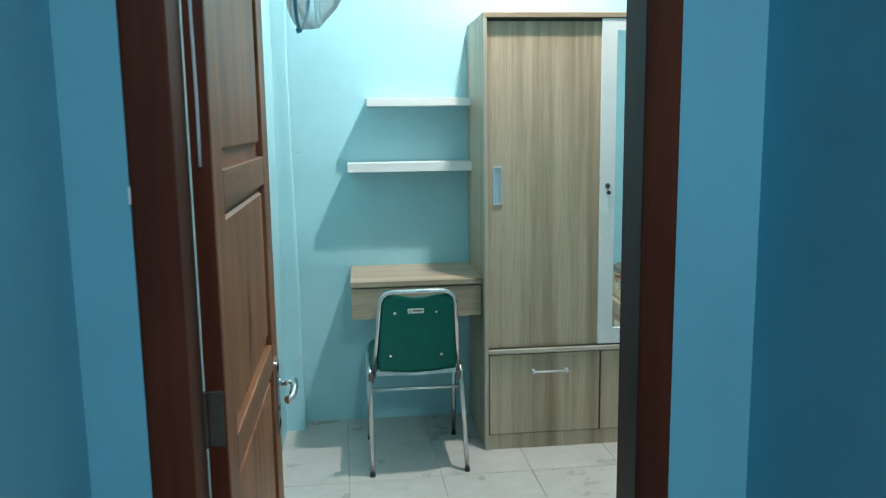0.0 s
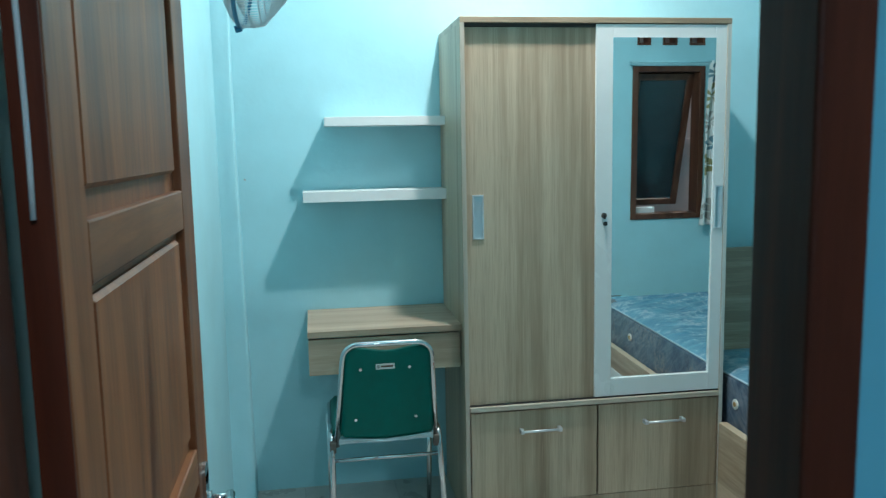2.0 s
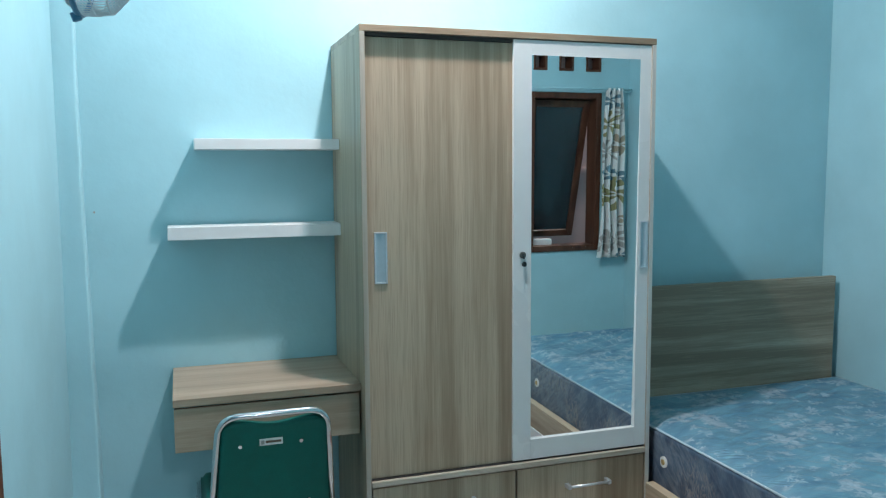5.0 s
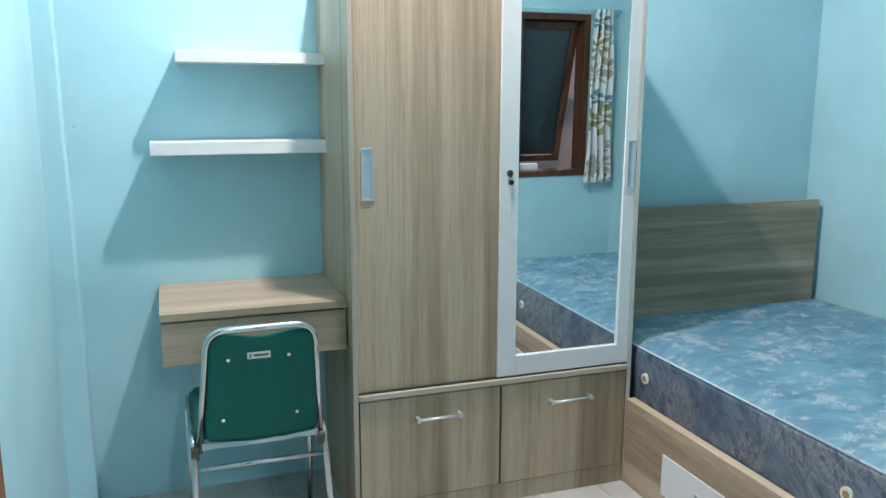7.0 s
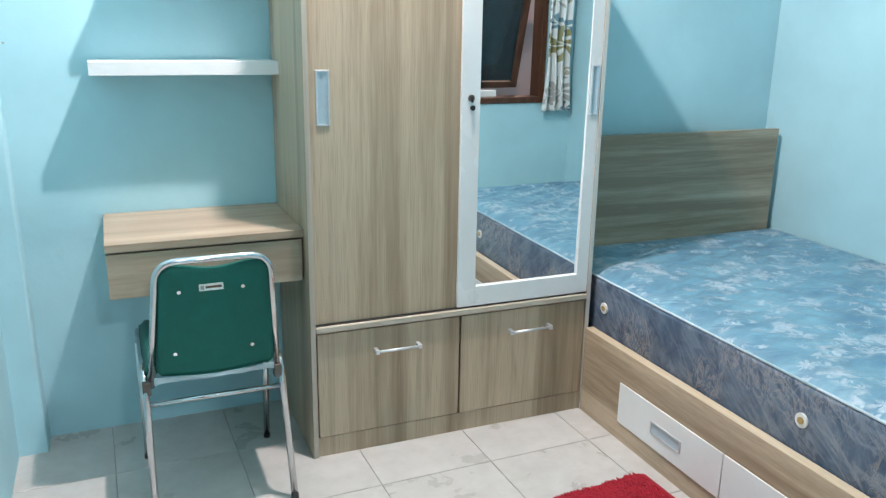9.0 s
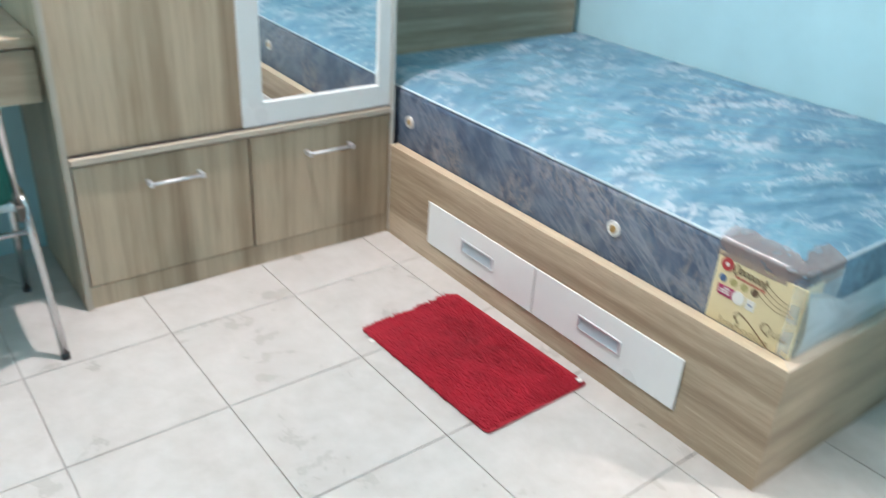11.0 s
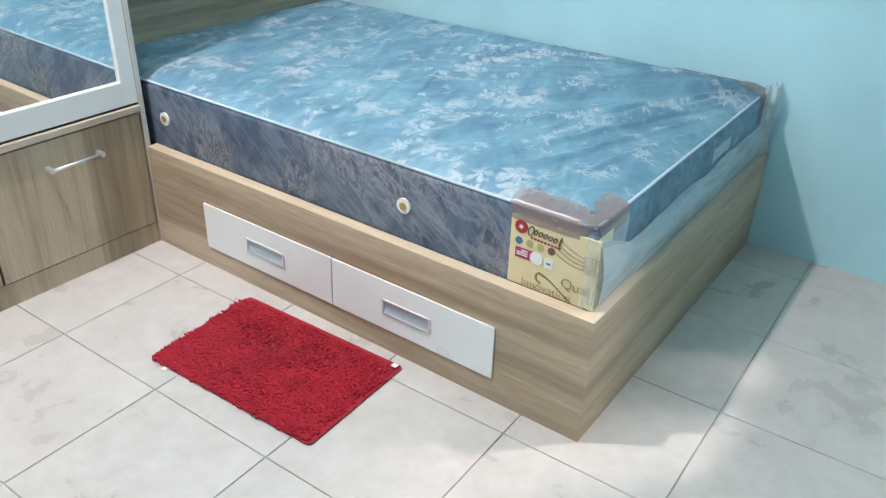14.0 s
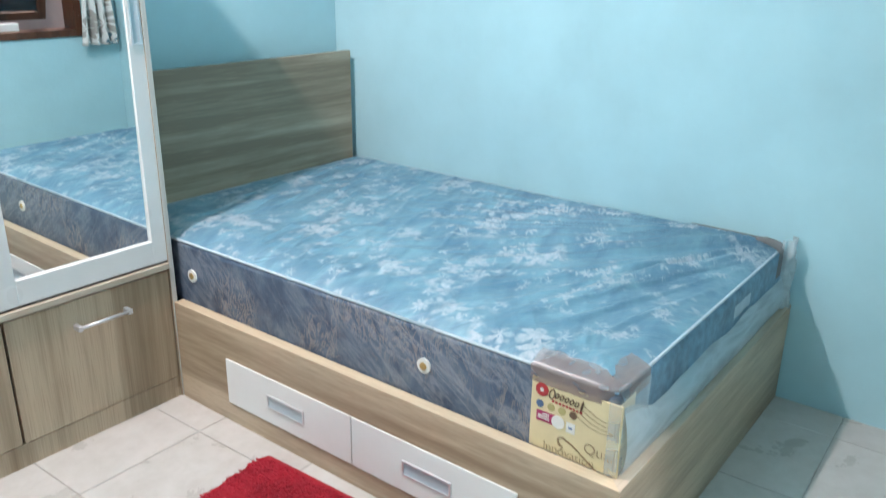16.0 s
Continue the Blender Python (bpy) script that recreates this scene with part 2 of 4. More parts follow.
def film_material(name, colour, alpha, rough=0.2):
    m, nt, b = material(name, rough, 0, colour)
    n = noise_tex(nt, coords(nt, (0.7, 1, 2.4)), 5, 3, 0.5, 0.8)
    fold = math_node(nt, "ABSOLUTE", math_node(nt, "SUBTRACT", n, 0.5))
    nt.links.new(math_node(nt, "MULTIPLY_ADD", ramp(nt, fold, [(0.0, (1, 1, 1)), (0.16, (0, 0, 0))]), 0.16, alpha), b.inputs["Alpha"])
    bump(nt, b, fold, 0.15, 0.006)
    b.inputs["Specular IOR Level"].default_value = 0.6
    return m


def palm_mask(nt, v, cx, cz, radius, leaves, turn=0.0, gap=0.0):
    """One printed palm tuft: narrow tapering fronds that fan out from a centre."""
    sub = node(nt, "VectorMath")
    sub.operation = "SUBTRACT"
    nt.links.new(v, sub.inputs[0])
    sub.inputs[1].default_value = (cx, cz, 0)
    xyz = node(nt, "SeparateXYZ", Vector=sub.outputs[0])
    ln = node(nt, "VectorMath", Vector=sub.outputs[0])
    ln.operation = "LENGTH"
    r = math_node(nt, "DIVIDE", ln.outputs["Value"], radius)
    ang = math_node(nt, "ARCTAN2", xyz.outputs["Y"], xyz.outputs["X"])
    swirl = math_node(nt, "MULTIPLY_ADD", r, 0.55, math_node(nt, "ADD", ang, turn))
    lobe = math_node(nt, "ABSOLUTE", math_node(nt, "COSINE", math_node(nt, "MULTIPLY", swirl, leaves / 2)))
    need = math_node(nt, "MULTIPLY_ADD", math_node(nt, "ABSOLUTE", math_node(nt, "SUBTRACT", r, 0.5)), 0.75, 0.52 + gap)
    edge = math_node(nt, "SUBTRACT", lobe, need)
    leaf = ramp(nt, edge, [(0.0, (0, 0, 0)), (0.06, (1, 1, 1))])
    inside = ramp(nt, r, [(0.96, (1, 1, 1)), (1.0, (0, 0, 0))])
    return math_node(nt, "MULTIPLY", leaf, inside)


def curtain_material():
    m, nt, b = material("white_cotton_with_palm_print", 0.85)
    axes = node(nt, "SeparateXYZ", Vector=coords(nt))
    flat = node(nt, "CombineXYZ", X=axes.outputs["X"], Y=axes.outputs["Z"])
    warp = node(nt, "TexNoise", Vector=flat.outputs[0], Scale=9.0, Detail=2.0)
    add = node(nt, "VectorMath")
    add.operation = "MULTIPLY_ADD"
    nt.links.new(warp.outputs["Color"], add.inputs[0])
    add.inputs[1].default_value = (0.05, 0.05, 0.0)
    nt.links.new(flat.outputs[0], add.inputs[2])
    v = add.outputs[0]
    o = 0.012
    c = (0.72, 0.74, 0.73)
    olive, tan, grey, teal = (0.23, 0.22, 0.08), (0.33, 0.27, 0.19), (0.35, 0.34, 0.32), (0.07, 0.19, 0.25)
    for x, z, radius, leaves, turn, colour in (
            (2.80, 1.33, 0.125, 7, 0.4, olive), (2.705, 1.31, 0.07, 6, 1.2, olive), (2.80, 1.02, 0.11, 10, 0.2, grey),
            (2.69, 0.99, 0.08, 9, 0.9, grey), (2.74, 1.47, 0.055, 5, 0.5, teal), (2.83, 1.44, 0.05, 4, 1.9, teal),
            (2.73, 1.61, 0.085, 9, 0.1, grey), (2.83, 1.66, 0.075, 5, 1.0, tan), (2.74, 1.79, 0.09, 7, 0.7, olive),
            (2.84, 1.87, 0.07, 8, 0.3, grey), (2.75, 1.95, 0.07, 6, 1.1, teal), (2.85, 0.92, 0.05, 5, 0.2, teal), (2.83, 1.16, 0.035, 4, 0.6, tan)):
        c = mix(nt, math_node(nt, "MULTIPLY", palm_mask(nt, v, x + o, z + o, radius, leaves, turn), 0.92), c, colour)
    nt.links.new(c, b.inputs["Base Color"])
    bump(nt, b, noise_tex(nt, coords(nt), 300, 2, 0.5), 0.1, 0.0005)
    return m


CYAN = paint("cyan_wall_paint", (0.388, 0.645, 0.71), 0.72)
BLUE = paint("blue_wall_paint", (0.16, 0.42, 0.54), 0.5)
CEIL = paint("white_ceiling_paint", (0.78, 0.79, 0.78), 0.7, 0.03)
PINK = paint("pinkish_plaster", (0.62, 0.44, 0.42), 0.7)
CONCRETE = paint("grey_cement", (0.30, 0.29, 0.27), 0.8, 0.12)
GROUT = plain("grey_grout", (0.36, 0.345, 0.32), 0.9, 0, 0.15, 60, 0.4)
TILE = tile_material()
OAK_Z = laminate("oak_laminate_upright", "z")
OAK_X = laminate("oak_laminate_across", "x")
OAK_Y = laminate("oak_laminate_along", "y")
OAK_DESK = laminate("oak_laminate_desk", "x", (0.315, 0.238, 0.168), (0.405, 0.312, 0.224), (0.480, 0.382, 0.284))
OAK_EDGE = laminate("oak_edge_band", "x", (0.36, 0.29, 0.21), (0.45, 0.38, 0.29), (0.52, 0.45, 0.36), 0.3)
OAK_EDGE_Y = laminate("oak_edge_band_along", "y", (0.42, 0.33, 0.22), (0.52, 0.42, 0.29), (0.60, 0.50, 0.36), 0.35)
OAK_EDGE_Z = laminate("oak_edge_band_upright", "z", (0.36, 0.31, 0.25), (0.46, 0.41, 0.34), (0.52, 0.47, 0.40), 0.35)
WHITE = plain("white_lacquer", (0.74, 0.75, 0.74), 0.28, 0, 0.03, 12, 0.02)
SHELF = plain("white_melamine", (0.76, 0.77, 0.77), 0.38, 0, 0.03, 15, 0.03)
SHELF_EDGE = laminate("pale_edge_band", "z", (0.50, 0.48, 0.44), (0.60, 0.58, 0.54), (0.68, 0.66, 0.62), 0.35)
SILVER = plain("satin_aluminium", (0.70, 0.71, 0.73), 0.38, 0.75, 0.05, 80, 0.03)
RECESS = plain("grey_blue_handle_well", (0.40, 0.50, 0.55), 0.35, 0.15, 0.06, 50, 0.03)
CHROME = plain("chrome", (0.60, 0.61, 0.62), 0.10, 1.0, 0.03, 60, 0.01)
STEEL = plain("dull_hinge_steel", (0.15, 0.13, 0.115), 0.5, 0.8, 0.15, 50, 0.1)
BLACK = plain("black_plastic", (0.015, 0.015, 0.016), 0.45)
# near-black that puts the shade of the wardrobe's gaps into the colour
DARKGAP = plain("dark_gap_shade", (0.05, 0.045, 0.04), 0.8)
MIRROR = material("mirror_glass", 0.012, 1.0, (0.86, 0.90, 0.90))[0]
GREEN = plain("dark_green_vinyl", (0.003, 0.115, 0.090), 0.5, 0, 0.10, 220, 0.12)
GREEN.node_tree.nodes["Principled BSDF"].inputs["Specular IOR Level"].default_value = 0.25
DOORWOOD = varnished("brown_varnished_door", (0.112, 0.034, 0.013), (0.375, 0.150, 0.062), 0.46, "z", 0.08)
DOORWOOD_Y = varnished("brown_varnished_rail", (0.100, 0.032, 0.012), (0.33, 0.140, 0.060), 0.44, "y", 0.10)
REDWOOD = varnished("red_brown_varnished_frame", (0.033, 0.0078, 0.0042), (0.110, 0.0275, 0.0135), 0.48, "z", 0.04, 0.16)
WINDOWWOOD = varnished("brown_varnished_window", (0.050, 0.018, 0.010), (0.15, 0.062, 0.036), 0.45, "z", 0.10)
REDEDGE = varnished("red_stained_door_edge", (0.050, 0.009, 0.004), (0.145, 0.030, 0.011), 0.45, "z", 0.10)
RED = plain("red_chenille", (0.325, 0.007, 0.020), 0.9, 0, 0.24, 26, 0.2)
REDBACK = plain("dark_red_rug_backing", (0.30, 0.007, 0.017), 0.9, 0, 0.2, 90, 0.2)
M_TOP = mattress_top_material()
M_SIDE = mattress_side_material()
M_END = plain("blue_border_fabric", (0.115, 0.235, 0.325), 0.4, 0, 0.45, 34, 0.3)
PIPING = plain("pale_blue_piping", (0.46, 0.56, 0.61), 0.5, 0, 0.1, 90, 0.2)
FILM = film_material("clear_wrinkled_plastic", (0.62, 0.74, 0.78), 0.46, 0.3)
BROWNFILM = film_material("brown_tinted_plastic", (0.30, 0.220, 0.200), 0.46, 0.28)
CORNERFILM = film_material("thin_milky_plastic", (0.66, 0.74, 0.76), 0.22, 0.25)
LABEL = plain("yellow_printed_card", (0.72, 0.60, 0.36), 0.32, 0, 0.10, 9, 0.03)
BRASS = plain("dull_brass", (0.50, 0.34, 0.14), 0.4, 0.6, 0.1, 60, 0.05)
INK = plain("brown_print_ink", (0.13, 0.075, 0.04), 0.5)
INKTEXT = plain("faded_brown_print_ink", (0.27, 0.17, 0.10), 0.5)
INKRED = plain("red_print_ink", (0.42, 0.03, 0.035), 0.5)
INKPINK = plain("crimson_print_ink", (0.42, 0.03, 0.12), 0.5)
INKWHITE = plain("white_print_ink", (0.75, 0.74, 0.70), 0.5)
INKBLUE = plain("blue_print_ink", (0.07, 0.14, 0.27), 0.5)
INKGREEN = plain("olive_print_ink", (0.42, 0.36, 0.15), 0.5)
CURTAIN = curtain_material()
FANBLUE = plain("blue_plastic", (0.05, 0.22, 0.38), 0.35)
FANGREY = plain("pale_grey_plastic", (0.60, 0.64, 0.66), 0.35)
WIRE = plain("grey_coated_wire", (0.74, 0.77, 0.79), 0.35, 0.0)
GLASS, gnt, gb = material("window_glass", 0.02, 0, (0.02, 0.045, 0.055))
gb.inputs["Alpha"].default_value = 0.8
GLOW, gnt, gb = material("lit_bulb", 0.4, 0, (0.9, 0.9, 0.9))
gb.inputs["Emission Color"].default_value = (1, 0.97, 0.93, 1)
gb.inputs["Emission Strength"].default_value = 12


# ---- building ----
UNDO = {}


def thing(name, m, label="", category="", group="", own_axes=False):
    """An Empty at its thing's base. Its parts are given in the room's axes, or in its own."""
    ob = new(name)
    ob.empty_display_size = 0.05
    ob.matrix_basis = m
    UNDO[ob.name] = Matrix.Identity(4) if own_axes else m.inverted()
    return tagged(ob, label, category, group)


def part(name, bm, mat, parent=None, label="", smooth=False):
    me = bpy.data.meshes.new(name)
    bm.to_mesh(me)
    bm.free()
    if smooth:
        for p in me.polygons:
            p.use_smooth = True
    me.materials.append(mat)
    ob = new(name, me)
    if parent:
        ob.parent = parent
        ob.matrix_parent_inverse = UNDO.get(parent.name, Matrix.Identity(4))
    if label:
        ob["label"] = label
    return ob


def structure(name, bm, mat, label="", smooth=False):
    return tagged(part(name, bm, mat, None, label, smooth), kind="structure")


def box(x0, x1, y0, y1, z0, z1, bevel=0.0, seg=2, bm=None):
    """A box between its two corners, with rounded edges; added to bm if one is given."""
    out = bmesh.new()
    bmesh.ops.create_cube(out, size=1)
    for v in out.verts:
        v.co = ((x0 + x1) / 2 + v.co.x * (x1 - x0), (y0 + y1) / 2 + v.co.y * (y1 - y0), (z0 + z1) / 2 + v.co.z * (z1 - z0))
    if bevel:
        bmesh.ops.bevel(out, geom=out.edges[:], offset=bevel, segments=seg, affect="EDGES", profile=0.5)
    return join(bm, out)


def join(bm, out):
    if bm is None:
        return out
    me = bpy.data.meshes.new("tmp")
    out.to_mesh(me)
    out.free()
    bm.from_mesh(me)
    bpy.data.meshes.remove(me)
    return bm


def tube(points, radius, sides=10, bm=None, closed=False):
    """A round tube along a line of points."""
    out = bmesh.new()
    pts = [Vector(p) for p in points]
    n = len(pts)
    rings = []
    up = None
    for i, p in enumerate(pts):
        if closed:
            d = pts[(i + 1) % n] - pts[i - 1]
        else:
            d = pts[min(i + 1, n - 1)] - pts[max(i - 1, 0)]
        d.normalize()
        if up is None:
            up = d.orthogonal().normalized()
        up = (up - d * up.dot(d)).normalized()
        side = d.cross(up)
        rings.append([out.verts.new(p + radius * (math.cos(a) * up + math.sin(a) * side)) for a in (2 * math.pi * k / sides for k in range(sides))])
    for i in range(n if closed else n - 1):
        a, b = rings[i], rings[(i + 1) % n]
        for k in range(sides):
            out.faces.new((a[k], a[(k + 1) % sides], b[(k + 1) % sides], b[k]))
    if not closed:
        out.faces.new(rings[0][::-1])
        out.faces.new(rings[-1])
    bmesh.ops.recalc_face_normals(out, faces=out.faces[:])
    return join(bm, out)


def bend(corners, radius, steps=6):
    """A line through corners, each rounded off."""
    pts = [Vector(c) for c in corners]
    out = [pts[0]]
    for a, p, b in zip(pts, pts[1:], pts[2:]):
        u, v = (a - p), (b - p)
        r = min(radius, u.length * 0.45, v.length * 0.45)
        s, e = p + u.normalized() * r, p + v.normalized() * r
        for k in range(steps + 1):
            t = k / steps
            out.append((1 - t) ** 2 * s + 2 * t * (1 - t) * p + t * t * e)
    out.append(pts[-1])
    return out


def disc(centre, normal, radius, thick, sides=20, bm=None):
    n = Vector(normal).normalized()
    c = Vector(centre)
    return tube([c, c + n * thick], radius, sides, bm)


def sheet(fn, nu, nv, thick=0.0):
    """A grid of points fn(u, v), with thickness along its normals."""
    bm = bmesh.new()
    g = [[bm.verts.new(fn(i / nu, j / nv)) for j in range(nv + 1)] for i in range(nu + 1)]
    for i in range(nu):
        for j in range(nv):
            bm.faces.new((g[i][j], g[i + 1][j], g[i + 1][j + 1], g[i][j + 1]))
    bmesh.ops.recalc_face_normals(bm, faces=bm.faces[:])
    if thick:
        bmesh.ops.solidify(bm, geom=bm.faces[:], thickness=thick)
    return bm


# ---- plan of the room ----
XW, XE, YS, YN, ZC = -0.39, 2.903, 1.385, 4.14, 3.13
YO = 1.262                      # outer face of the door wall
CW, CE, CS = -0.40, 0.59, -2.2  # the corridor
DX0, DX1, DZ = -0.316, 0.462, 2.10   # door opening in the wall
WX0, WX1, WZ0, WZ1 = 2.168, 2.692, 0.936, 1.984  # window opening
T = 0.12

# walls
structure("wall_north", box(XW - T, XE + T, YN, YN + T, -0.1, ZC), CYAN, "pale cyan painted plaster wall behind the wardrobe")
structure("wall_east", box(XE, XE + T, YS, YN - 0.001, -0.1, ZC), CYAN, "pale cyan painted plaster wall beside the bed")
structure("wall_west", box(XW - T, XW, YS, YN - 0.001, -0.1, ZC), CYAN, "pale cyan painted plaster wall behind the open door")


def holed_wall(x0, x1, y0, y1, z1, holes):
    """A wall with openings through it, built of butted blocks between the openings' edges."""
    bm = bmesh.new()
    xs = sorted({x0, x1, *[h[0] for h in holes], *[h[1] for h in holes]})
    for a, b in zip(xs, xs[1:]):
        cut = sorted((h[2], h[3]) for h in holes if h[0] <= a and h[1] >= b)
        z = -0.1
        for lo, hi in cut:
            if lo > z:
                box(a, b, y0, y1, z, lo, bm=bm)
            z = hi
        box(a, b, y0, y1, z, z1, bm=bm)
    bmesh.ops.remove_doubles(bm, verts=bm.verts[:], dist=1e-5)
    seen = {}
    for f in bm.faces:
        seen.setdefault(tuple(round(q, 4) for q in f.calc_center_median()), []).append(f)
    bmesh.ops.delete(bm, geom=[f for fs in seen.values() if len(fs) > 1 for f in fs], context="FACES_ONLY")
    return bm


VENTS = [(2.198, 2.296), (2.380, 2.487), (2.575, 2.688)]
VZ0, VZ1 = 2.122, 2.235
HOLES = [(DX0, DX1, -0.1, DZ), (WX0, WX1, WZ0, WZ1), *[(a, b, VZ0, VZ1) for a, b in VENTS]]
structure("wall_south", holed_wall(XW - T, XE + T, YO + 0.02, YS, ZC, HOLES), CYAN, "pale cyan painted wall with doorway, window and vents")
structure("wall_south_outer", holed_wall(CW - T, XE + T, YO, YO + 0.02, ZC, HOLES), BLUE, "blue painted outer skin of the doorway wall")
structure("ceiling", box(XW - T, XE + T, YS, YN + T, ZC, ZC + 0.1), CEIL, "plain white ceiling")
structure("corridor_ceiling", box(CW - T, XE + 0.4 + T, CS - T, YS, ZC, ZC + 0.1), CEIL, "plain white ceiling over the corridor")
structure("corridor_wall_west", box(CW - T, CW, CS, YO, -0.1, ZC), BLUE, "blue painted corridor wall")
structure("corridor_wall_east", box(CE, CE + T, CS, YO, -0.1, ZC), BLUE, "blue painted corridor wall")
structure("corridor_wall_south", box(CW - T, XE + 0.4 + T, CS - T, CS, -0.1, ZC), BLUE, "blue painted wall behind the corridor")
structure("porch_wall_east", box(XE + 0.4, XE + 0.4 + T, CS, YO, -0.1, ZC), PINK, "pinkish plastered wall outside the window")
structure("porch_wall_north", box(XE + T, XE + 0.4, YO, YO + T, -0.1, ZC), PINK, "pinkish plastered wall outside the window")
structure("porch_ledge", box(XE + 0.385, XE + 0.4, CS, YO, 1.42, 1.47, 0.002), PINK, "narrow plaster ledge along the outer wall")

# a rough pilaster in the corner, deeper towards the floor, with a rounded edge
def pilaster(u, v):
    z = v * ZC
    rise = min(1, z / 1.5)
    depth = 0.118 - 0.066 * rise - 0.020 * max(0, z - 1.5)
    edge = -0.296 - 0.022 * rise + 0.003 * noise.noise((0, z * 2.5, 0))
    wave = 0.0025 * noise.noise((u * 2, z * 3, 4))
    if u < 0.7:
        return (XW - 0.01 + (edge - 0.008 - XW + 0.01) * u / 0.7, YN - depth + wave, z)
    a = min(1, (u - 0.7) / 0.2) * math.pi / 2
    back = max(0, (u - 0.9) / 0.1) * (depth - 0.004)
    return (edge - 0.008 + 0.008 * math.sin(a), YN - depth + wave + 0.008 * (1 - math.cos(a)) + back, z)


bm = sheet(pilaster, 40, 70, 0.0)
structure("pilaster", bm, CYAN, "uneven cyan painted plaster pilaster in the corner", True)

# floors
structure("floor", box(XW, XE, YO, YN, -0.1, -0.004), GROUT, "grey grout bed under the floor tiles")
structure("corridor_floor", box(CW, CE, CS, YO, -0.1, -0.004), GROUT, "grey grout bed of the corridor floor")
structure("porch_floor", box(CE + T, XE + 0.4, CS, YO, -0.1, -0.004), CONCRETE, "grey cement floor outside")

# door frame
structure("door_frame_west", box(DX0, -0.253, YO - 0.004, 1.352, 0, DZ, 0.004), REDWOOD, "dark red-brown varnished door jamb")
structure("door_frame_east", box(0.408, DX1, YO - 0.004, 1.352, 0, DZ, 0.004), REDWOOD, "dark red-brown varnished door jamb")
structure("door_frame_head", box(-0.253, 0.408, YO - 0.004, 1.352, 2.04, DZ, 0.004), REDWOOD, "dark red-brown varnished door head")

part("paint_chip", box(DX0 - 0.001, DX0 + 0.0022, YO - 0.0055, YO - 0.003, 1.412, 1.436, 0.0008), CEIL, bpy.data.objects["door_frame_west"], "white chip in the varnish")
plug = thing("wall_plug", Matrix.Translation((-0.288, YN, 1.385)), "grey screw stub in the painted wall", "screw")
part("stub", disc((-0.288, YN + 0.002, 1.385), (0, -1, 0), 0.004, 0.0035, 12), GROUT, plug)


# ---- wardrobe ----
def pull(x0, x1, y, z, parent):
    """A satin bar handle on two square feet."""
    h = part("handle", tube([(x0, y - 0.026, z), (x1, y - 0.026, z)], 0.0055, 8), SILVER, parent, "satin silver bar handle", True)
    for x in (x0 + 0.006, x1 - 0.006):
        part("handle_foot", box(x - 0.007, x + 0.007, y - 0.032, y + 0.001, z - 0.008, z + 0.008, 0.002), SILVER, parent, "satin silver handle foot")
    return h


def well_handle(x0, x1, y, z0, z1, parent, along="x"):
    """A recessed handle: a raised rim round a silvered well."""
    w, d = 0.006, 0.004
    if along == "x":
        f = lambda a, b, c, e, p, q: box(a, b, y - p, y + q, c, e, 0.0012)
        rim = f(x0, x0 + w, z0, z1, d, 0.001)
        for a, b, c, e in ((x1 - w, x1, z0, z1), (x0 + w, x1 - w, z0, z0 + w), (x0 + w, x1 - w, z1 - w, z1)):
            join(rim, f(a, b, c, e, d, 0.001))
        ob = part("recessed_handle", rim, SILVER, parent, "silver recessed handle")
        part("well", sheet(lambda u, v: (x0 + w + (x1 - x0 - 2 * w) * u, y - 0.0003 - 0.0035 * (abs(2 * u - 0.9) ** 2), z0 + w + (z1 - z0 - 2 * w) * v), 12, 2), RECESS, parent, "grey-blue handle well", True)
    else:
        f = lambda a, b, c, e: box(y - d, y + 0.001, a, b, c, e, 0.0012)
        rim = f(x0, x0 + w, z0, z1)
        for a, b, c, e in ((x1 - w, x1, z0, z1), (x0 + w, x1 - w, z0, z0 + w), (x0 + w, x1 - w, z1 - w, z1)):
            join(rim, f(a, b, c, e))
        ob = part("recessed_handle", rim, SILVER, parent, "silver recessed handle")
        part("well", sheet(lambda u, v: (y - 0.0003 - 0.0035 * (abs(2 * v - 0.9) ** 2), x0 + w + (x1 - x0 - 2 * w) * u, z0 + w + (z1 - z0 - 2 * w) * v), 2, 12), RECESS, parent, "grey-blue handle well", True)
    return ob


